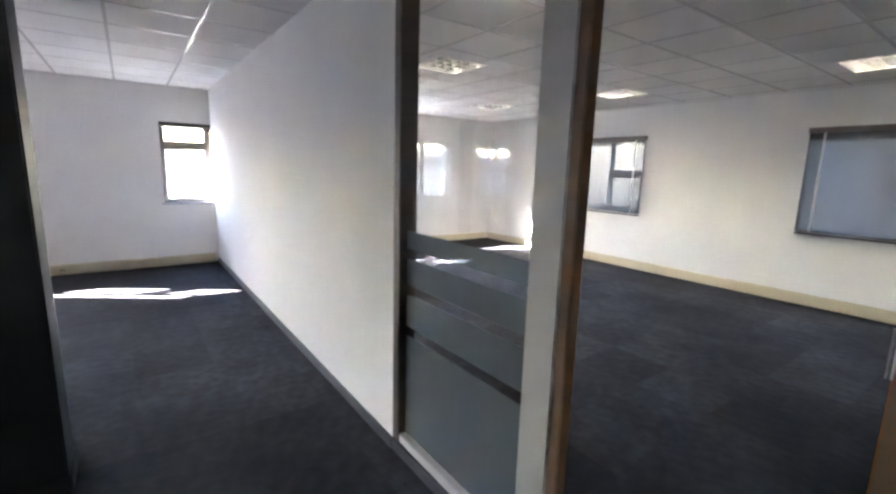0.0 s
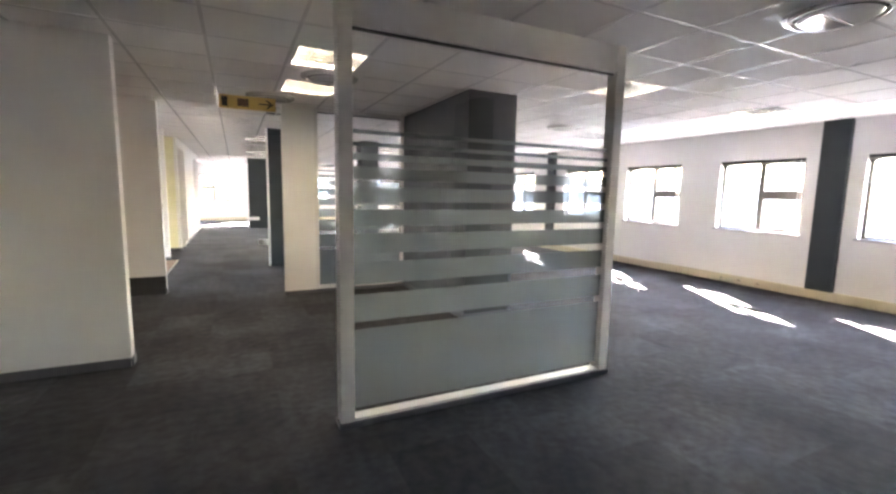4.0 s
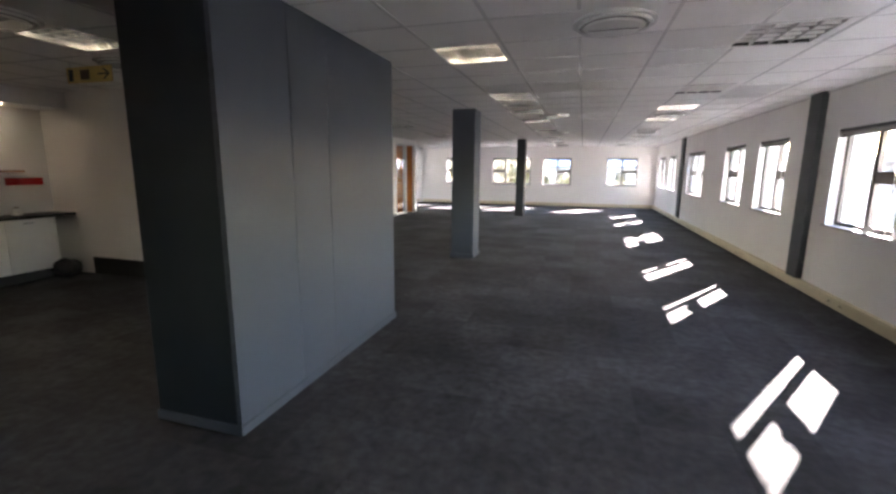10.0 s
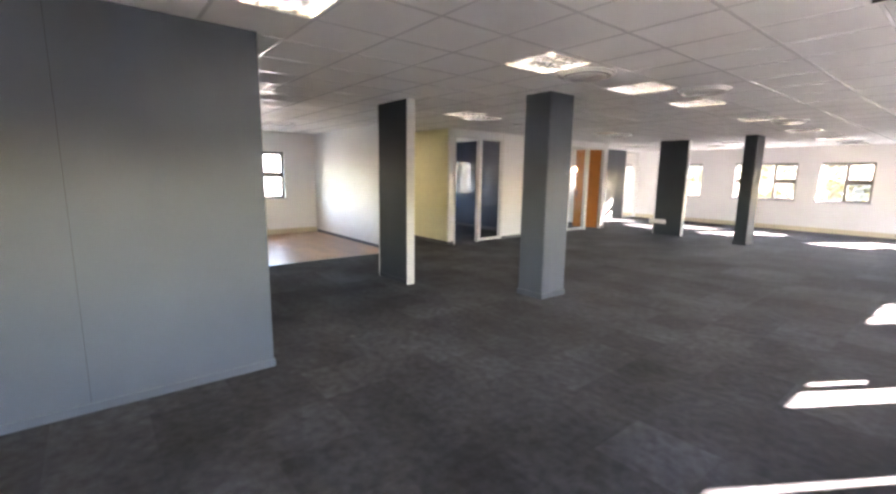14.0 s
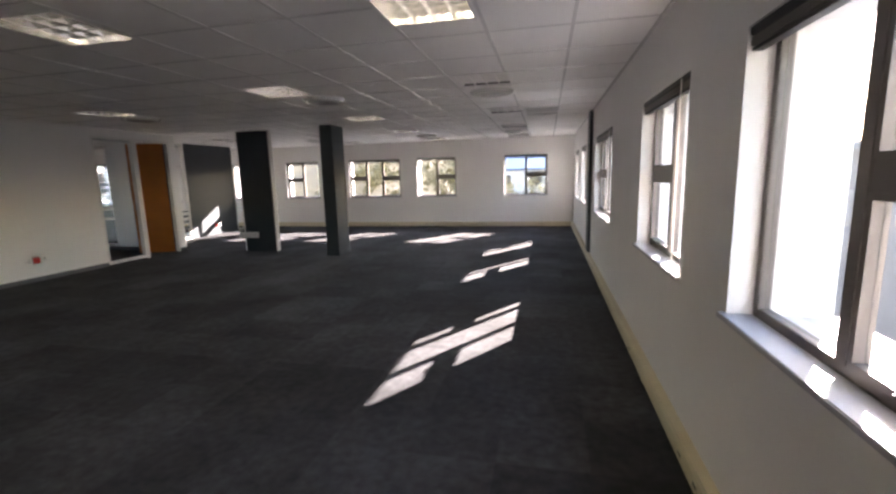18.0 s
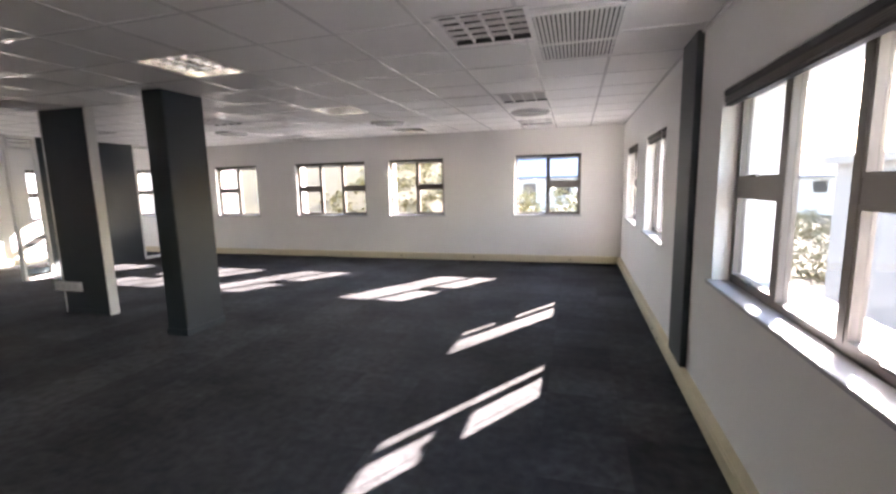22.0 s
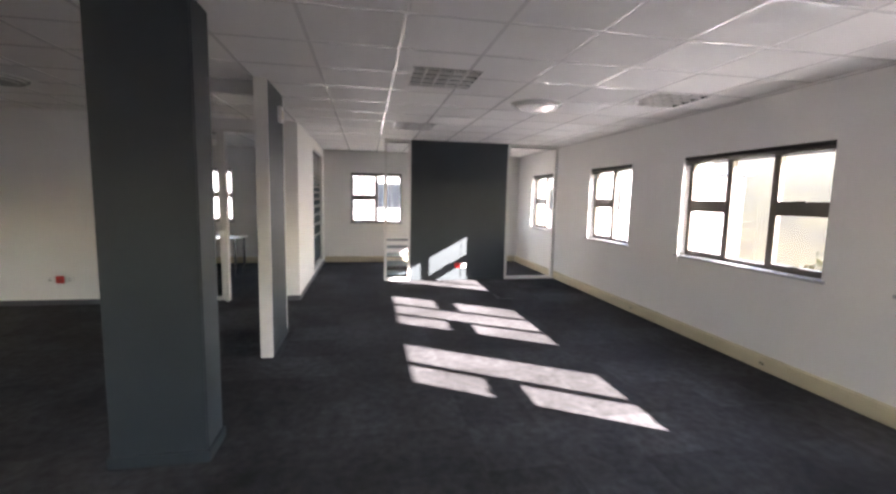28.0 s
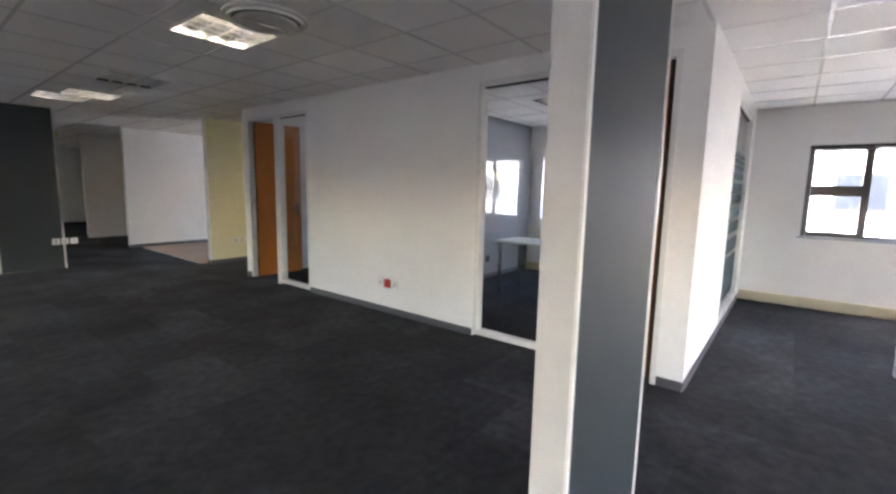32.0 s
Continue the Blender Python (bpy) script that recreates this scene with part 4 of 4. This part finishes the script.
# ---- kitchen ----
kit = thing("kitchen_counter", "white kitchen base units with drawers, on a black plinth", "counter")
part("plinth", B(-2.95, -2.63, 4.9, 7.0, 0.0, 0.14), M_BLACK, kit, "black recessed plinth")
part("carcass", B(-2.97, -2.57, 4.85, 7.0, 0.14, 0.86), M_WHITE, kit)
y = 4.87
for i, wd in enumerate((0.55, 0.5, 0.55, 0.5)):
    if i == 1:
        for z0, z1 in ((0.15, 0.38), (0.39, 0.55), (0.56, 0.70), (0.71, 0.85)):
            d = part("drawer", B(-2.57, -2.552, y, y + wd - 0.006, z0, z1, bevel=0.002), M_WHITE, kit)
            part("handle", B(-2.552, -2.53, y + wd / 2 - 0.06, y + wd / 2 + 0.06, (z0 + z1) / 2 - 0.006, (z0 + z1) / 2 + 0.006, bevel=0.003), M_CHROME, d)
    else:
        d = part("cupboard_door", B(-2.57, -2.552, y, y + wd - 0.006, 0.15, 0.85, bevel=0.002), M_WHITE, kit)
        part("handle", B(-2.552, -2.53, y + wd / 2 - 0.06, y + wd / 2 + 0.06, 0.80, 0.812, bevel=0.003), M_CHROME, d)
    y += wd
top = thing("worktop", "black stone worktop along the kitchen wall", "worktop")
part("slab", B(-2.99, -2.53, 4.625, 7.315, 0.862, 0.90, bevel=0.004), M_BLACK, top)
for i, (a, b, z, m, lab) in enumerate(((4.9, 6.72, 1.33, M_RED, "red tile strip on the kitchen wall"), (6.78, 7.30, 1.35, M_RED, "red tile strip on the kitchen wall"), (5.2, 6.95, 1.49, M_WOOD, "narrow brown wooden shelf on the kitchen wall"))):
    sh = thing("wall_strip" if i < 2 else "wall_shelf", lab, "strip" if i < 2 else "shelf")
    if i < 2:
        n = int((b - a) / 0.15)
        for j in range(n):
            part("tile", B(-3.0, -2.988, a + j * 0.15 + 0.002, a + (j + 1) * 0.15 - 0.002, z - 0.05, z + 0.05, bevel=0.0015), m, sh)
    else:
        part("board", B(-3.0, -2.86, a, b, z - 0.014, z + 0.014, bevel=0.003), m, sh)
        for yy in (a + 0.3, b - 0.3):
            part("bracket", B(-3.0, -2.9, yy - 0.01, yy + 0.01, z - 0.06, z - 0.014, bevel=0.002), M_CHROME, sh)
bulk = part("trim_kitchen_bulkhead", B(-3.0, -2.45, 4.625, 7.32, 2.36, CE - 0.005), M_WALL)
tagged(bulk, "white bulkhead over the kitchen counter", "bulkhead", kind="structure")
for y in (5.35, 6.7):
    dl = thing("downlight", "small lit downlight in the kitchen bulkhead", "downlight", "kitchen downlights")
    part("rim", ring(bmesh.new(), -2.7, y, 2.35, 2.36, 0.03, 0.045, 24), M_CHROME, dl)
    part("lamp", disc(bmesh.new(), -2.7, y, 2.352, 2.3595, 0.03, 20), M_SPOT, dl)
bag = thing("rubbish_bag", "crumpled black plastic rubbish bag on the floor", "bag")
bm = bmesh.new()
bmesh.ops.create_icosphere(bm, subdivisions=3, radius=0.2, matrix=Matrix.Translation((-2.55, 7.1, 0.12)) @ Matrix.Diagonal((1.0, 0.9, 0.62, 1)))
for v in bm.verts:
    v.co += v.normal * 0.05 * noise.noise(v.co * 9)
    v.co.z = max(v.co.z, 0.001)
part("sack", bm, M_BLACK, bag)
tap = thing("kettle", "small white object on the kitchen worktop", "kettle")
part("body", disc(bmesh.new(), -2.8, 6.75, 0.90, 1.0, 0.05, 20, 0.06), M_WHITE, tap)
part("lid", disc(bmesh.new(), -2.8, 6.75, 1.0, 1.015, 0.02, 16, 0.045), M_CHROME, tap)

# ---- office furniture seen through the glass ----
desk = thing("office_desk", "white desk in the glazed office", "desk")
part("top", B(-3.78, -3.12, 15.62, 17.05, 0.725, 0.75, bevel=0.003), M_WHITE, desk)
for x in (-3.74, -3.16):
    for y in (15.68, 16.99):
        part("leg", B(x - 0.02, x + 0.02, y - 0.02, y + 0.02, 0.0, 0.725, bevel=0.002), M_CHROME, desk)
outlet = thing("black_socket", "small black socket on the slate blue partition", "socket")
part("plate", B(-3.95, -3.85, 15.0, 15.011, 0.28, 0.38, bevel=0.003), M_BLACK, outlet)

# cassette air conditioner in the meeting room
ac = thing("ceiling_cassette", "white ceiling cassette air conditioner", "air conditioner")
part("casing", B(4.3, 5.15, -3.1, -2.25, CE - 0.05, CE - 0.004, bevel=0.012), M_WHITE, ac)
part("intake", B(4.5, 4.95, -2.9, -2.45, CE - 0.054, CE - 0.049, bevel=0.002), M_BLACK, ac, "dark intake grille")
for i in range(9):
    part("fin", B(4.5, 4.95, -2.88 + i * 0.05, -2.87 + i * 0.05, CE - 0.058, CE - 0.052), M_WHITE, ac)
for x0, x1, y0, y1 in ((4.34, 4.40, -3.0, -2.35), (5.05, 5.11, -3.0, -2.35), (4.45, 5.0, -3.06, -3.0), (4.45, 5.0, -2.35, -2.29)):
    part("vane", B(x0, x1, y0, y1, CE - 0.056, CE - 0.048, bevel=0.003), M_STONE, ac)

# black crumb on the carpet
crumb = thing("debris", "tiny black scrap lying on the carpet", "debris")
bm = bmesh.new()
bmesh.ops.create_icosphere(bm, subdivisions=2, radius=0.022, matrix=Matrix.Translation((2.53, 7.69, 0.008)) @ Matrix.Diagonal((1, 1, 0.35, 1)))
part("scrap", bm, M_BLACK, crumb)

# ---- outdoors ----
M_GRASS = mat("dry_grass", (0.06, 0.047, 0.020), 0.95, var=0.5, scale=0.35, fine=6, bump=0.3)
# pale colour of the added yard that reflects light up through the windows
M_PAVING = mat("pale_bounce_paving", (0.36, 0.35, 0.33), 0.85, var=0.15, scale=0.5, fine=20, bump=0.1)
M_SCRUB = mat("yellow_scrub_leaves", (0.105, 0.080, 0.023), 0.7, var=0.4, scale=0.8)
# white plaster with its colour dimmed to hold back the outdoor brightness
M_PLASTER = mat("dimmed_outdoor_plaster", (0.17, 0.167, 0.16), 0.8, var=0.05, scale=0.6)
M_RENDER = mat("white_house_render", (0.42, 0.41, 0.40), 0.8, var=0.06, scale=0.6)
M_LEAF = mat("leaf_green", (0.032, 0.040, 0.014), 0.6, var=0.3, scale=3, vary=0.2)
M_LEAFY = mat("leaf_yellow_green", (0.115, 0.092, 0.024), 0.6, var=0.3, scale=3, vary=0.2)
M_BARK = mat("bark", (0.12, 0.09, 0.06), 0.9, var=0.3, scale=12)
M_ROOF = mat("blue_grey_roof_sheet", (0.09, 0.13, 0.20), 0.5, var=0.1, scale=0.8)
M_GLASSY = mat("dark_window_glass", (0.015, 0.018, 0.022), 0.15, var=0.05)


def ground_z(x, y):
    z = -3.3
    if y > 36:
        z += 15.0 * (1 - math.exp(-((y - 36) / 30.0) ** 1.5)) * (0.06 + 0.94 / (1 + math.exp((x + 3) / 3.0)))
    r = math.hypot(x, y)
    if r > 180:
        z += (r - 180) * 0.10 * (0.6 + 0.4 * math.sin(math.atan2(y, x) * 5.0))
    return z + 0.25 * noise.noise(Vector((x * 0.08, y * 0.08, 0)))


rr = [0, 6, 12, 16, 20, 24, 28, 32, 36, 40, 45, 50, 56, 63, 72, 84, 100, 130, 170, 220, 300, 420, 600]
bm = bmesh.new()
n = 96
rings = []
for r in rr:
    rings.append([bm.verts.new((1 + r * math.cos(2 * math.pi * i / n), 8 + r * math.sin(2 * math.pi * i / n), ground_z(1 + r * math.cos(2 * math.pi * i / n), 8 + r * math.sin(2 * math.pi * i / n)))) for i in range(n)] if r else [bm.verts.new((1, 8, -3.3))])
for i in range(n):
    bm.faces.new((rings[0][0], rings[1][i], rings[1][(i + 1) % n]))
for a, b in zip(rings[1:], rings[2:]):
    for i in range(n):
        bm.faces.new((a[i], b[i], b[(i + 1) % n], a[(i + 1) % n]))
for f in bm.faces:
    f.smooth = True
tagged(part("ground", bm, M_GRASS), "dry grass slopes rising to hazy hills", "ground", kind="structure")

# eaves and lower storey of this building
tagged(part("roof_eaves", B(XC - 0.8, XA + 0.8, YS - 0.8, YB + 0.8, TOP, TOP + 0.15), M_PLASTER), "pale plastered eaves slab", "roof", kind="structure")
low = bmesh.new()
for a in ((XC - TH, XA + TH, YS - TH, YS, -3.4, -0.3), (XC - TH, XA + TH, YB, YB + TH, -3.4, -0.3), (XC - TH, XC, YS, YB, -3.4, -0.3), (XA, XA + TH, YS, YB, -3.4, -0.3)):
    box(low, *a)
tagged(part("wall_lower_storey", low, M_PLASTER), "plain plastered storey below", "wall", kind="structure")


def house(name, x0, x1, y0, y1, z1, face, rows, label, roof_material, pitch=0.0, wall_material=M_RENDER):
    """A plain neighbouring block: walls, flat or pitched roof and window openings with frames on the faces given."""
    ob = thing(name, label, "building")
    zb = -3.4
    part("wall", B(x0, x1, y0, y1, zb, z1), wall_material, ob)
    if pitch:
        bm = bmesh.new()
        ends = [[bm.verts.new((x, y, z)) for y, z in ((y0 - 0.5, z1), (y1 + 0.5, z1), (y1 + 0.5, z1 + 0.2), ((y0 + y1) / 2, z1 + pitch), (y0 - 0.5, z1 + 0.2))] for x in (x0 - 0.4, x1 + 0.4)]
        for i in range(5):
            bm.faces.new((ends[0][i], ends[0][(i + 1) % 5], ends[1][(i + 1) % 5], ends[1][i]))
        bm.faces.new(ends[0])
        bm.faces.new(ends[1][::-1])
        bmesh.ops.recalc_face_normals(bm, faces=bm.faces)
        part("roof", bm, roof_material, ob, "pitched blue roof sheets")
    else:
        part("roof", B(x0 - 0.3, x1 + 0.3, y0 - 0.3, y1 + 0.3, z1, z1 + 0.25, bevel=0.03), roof_material, ob)
    for side in face:
        lo, hi = (y0, y1) if side in "EW" else (x0, x1)
        m = max(2, int((hi - lo) / 3.0))
        for z in rows:
            for i in range(m):
                c = lo + (hi - lo) * (i + 0.5) / m
                u = {"E": x1, "W": x0, "N": y1, "S": y0}[side]
                o = 1 if side in "EN" else -1

                def bar(p, q, a, b, d0, d1):
                    l_, h_ = sorted((u + o * d0, u + o * d1))
                    return B(l_, h_, p, q, a, b) if side in "EW" else B(p, q, l_, h_, a, b)

                w = part("window", bar(c - 0.65, c + 0.65, z, z + 1.2, 0.0, 0.04), M_BLACK, ob)
                part("pane", bar(c - 0.58, c - 0.03, z + 0.07, z + 1.13, 0.04, 0.05), M_GLASSY, w)
                part("pane", bar(c + 0.03, c + 0.58, z + 0.07, z + 1.13, 0.04, 0.05), M_GLASSY, w)
    return ob


house("neighbour_house", -26, -17, 10, 34, 4.2, "E", (-2.2, 1.0), "white two storey office block across the yard", M_ROOF)
house("neighbour_house", -34, -17, 37, 41, 3.2, "S", (-1.8, 1.0), "white house with windows below the slope", M_ROOF)
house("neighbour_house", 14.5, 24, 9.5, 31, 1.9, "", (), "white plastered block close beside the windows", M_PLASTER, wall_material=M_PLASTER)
house("neighbour_house", 0.5, 14, 60, 72, 1.9, "S", (0.2,), "low building with a pitched blue roof below the hills", M_ROOF, 3.2)
house("neighbour_house", 15, 36, 70, 80, 1.4, "S", (-0.2,), "low building with a pitched blue roof below the hills", M_ROOF, 3.0)


def tree(name, x, y, h, r, leaf, label, seed):
    """Tapered trunk, forking limbs and a crown of many small leaf blades in loose clumps."""
    rnd = random.Random(seed)
    ob = thing(name, label, "tree")
    z0 = ground_z(x, y) - 0.05

    def limb(bm, p, q, r0, r1, k=7):
        d = (q - p)
        t = d.to_track_quat("Z", "Y").to_matrix().to_4x4()
        bmesh.ops.create_cone(bm, cap_ends=True, segments=k, radius1=r0, radius2=r1, depth=d.length, matrix=Matrix.Translation((p + q) / 2) @ t)

    bm = bmesh.new()
    base, fork = Vector((x, y, z0)), Vector((x + rnd.uniform(-0.2, 0.2), y + rnd.uniform(-0.2, 0.2), z0 + h * 0.4))
    limb(bm, base, fork, 0.05 * h ** 0.7 * 0.8, 0.03 * h ** 0.7)
    tips = []
    for i in range(7):
        a = 2 * math.pi * i / 7 + rnd.uniform(-0.3, 0.3)
        tip = Vector((x + math.cos(a) * r * rnd.uniform(0.3, 0.75), y + math.sin(a) * r * rnd.uniform(0.3, 0.75), z0 + h * rnd.uniform(0.55, 0.92)))
        limb(bm, fork, tip, 0.02 * h ** 0.7, 0.008, 5)
        tips.append(tip)
    part("trunk", bm, M_BARK, ob)
    vs, fs = [], []
    for tip in tips + [fork + Vector((0, 0, h * 0.45))]:
        for c in range(5):
            cc = tip + Vector((rnd.gauss(0, 0.3 * r), rnd.gauss(0, 0.3 * r), rnd.gauss(0, 0.13 * h)))
            cr = r * rnd.uniform(0.16, 0.34)
            for i in range(70):
                p = cc + Vector((rnd.gauss(0, 0.5), rnd.gauss(0, 0.5), rnd.gauss(0, 0.42))) * cr
                u = Vector((rnd.uniform(-1, 1), rnd.uniform(-1, 1), rnd.uniform(-0.6, 0.6))).normalized()
                w = u.orthogonal().normalized()
                s = rnd.uniform(0.06, 0.15)
                m = len(vs)
                vs += [tuple(p - u * s), tuple(p + w * s * 0.45), tuple(p + u * s), tuple(p - w * s * 0.45)]
                fs.append((m, m + 1, m + 2, m + 3))
    me = bpy.data.meshes.new("crown")
    me.from_pydata(vs, [], fs)
    me.materials.append(leaf)
    crown = new("crown", me)
    crown.parent = ob
    return ob


tree("tree", 27, 21, 9.0, 3.4, M_LEAF, "leafy green tree behind the white block", 1)
tree("tree", 28, 15, 8.4, 3.2, M_LEAF, "leafy green tree behind the white block", 2)
tree("tree", 27, 27, 8.6, 3.2, M_LEAF, "leafy green tree behind the white block", 3)
tree("tree", 15, 4.5, 4.4, 1.5, M_LEAF, "small shrubby tree beside the building", 4)
tree("tree", -7.5, 47, 4.2, 2.4, M_LEAFY, "yellowing tree on the slope", 5)
tree("tree", -1.5, 46, 5.0, 2.6, M_LEAFY, "yellowing tree on the slope", 6)
tree("tree", 3.6, 37, 4.3, 2.2, M_LEAFY, "low bush on the lawn", 7)
tree("tree", 6.9, 38, 4.1, 2.2, M_LEAFY, "low bush on the lawn", 8)

# unseen pale yard added to bounce sunlight onto the ceilings, and scrub on the slope behind the building
bm = bmesh.new()
for a in ((XA + TH, 14.4, -16, 40), (XC - TH, XA + TH, YB + TH, 35), (-16.8, XC - TH, -16, 35), (XC - TH, XA + TH, -16, YS - TH)):
    box(bm, *a, -3.6, -3.0)
tagged(part("pavement", bm, M_PAVING), "pale yard added round the building to bounce light indoors", "pavement", kind="structure")
rnd = random.Random(31)
vs, fs = [], []
for i in range(420):
    x, y = rnd.uniform(-14, 34), 38 + 30 * rnd.random() ** 1.3
    r = rnd.uniform(0.5, 1.3)
    z = ground_z(x, y)
    for j in range(46):
        p = Vector((x + rnd.gauss(0, 0.45) * r, y + rnd.gauss(0, 0.45) * r, z + abs(rnd.gauss(0.25, 0.4)) * r))
        u = Vector((rnd.uniform(-1, 1), rnd.uniform(-1, 1), rnd.uniform(-0.2, 1))).normalized()
        w = u.orthogonal().normalized()
        h = rnd.uniform(0.12, 0.26)
        m = len(vs)
        vs += [tuple(p - u * h), tuple(p + w * h * 0.5), tuple(p + u * h), tuple(p - w * h * 0.5)]
        fs.append((m, m + 1, m + 2, m + 3))
me = bpy.data.meshes.new("scrub")
me.from_pydata(vs, [], fs)
me.materials.append(M_SCRUB)
tagged(new("scrub", me), "yellowing dry scrub covering the slope", "scrub", kind="stuff")

# timber boards of the nook
nook = thing("floor_nook", "reddish laminate boards in the nook", "floor", kind="structure")
bw, x = 0.19, XC + 0.07
row = 0
y = 7.435
while y < 10.52:
    y1 = min(y + bw, 10.525)
    x = XC + 0.07 - (0.4 if row % 3 == 1 else 0.8 if row % 3 == 2 else 0.0)
    while x < -1.35:
        a, b = max(x, XC + 0.07), min(x + 1.2, -1.33)
        if b - a > 0.02:
            part("plank", B(a + 0.0008, b - 0.0008, y + 0.0008, y1 - 0.0008, 0.0005, 0.009), M_WOOD, nook)
        x += 1.2
    y = y1
    row += 1
part("edge_strip", B(-1.335, -1.30, 7.42, 10.54, 0.0005, 0.011, bevel=0.002), M_CHROME, nook, "metal edge strip")
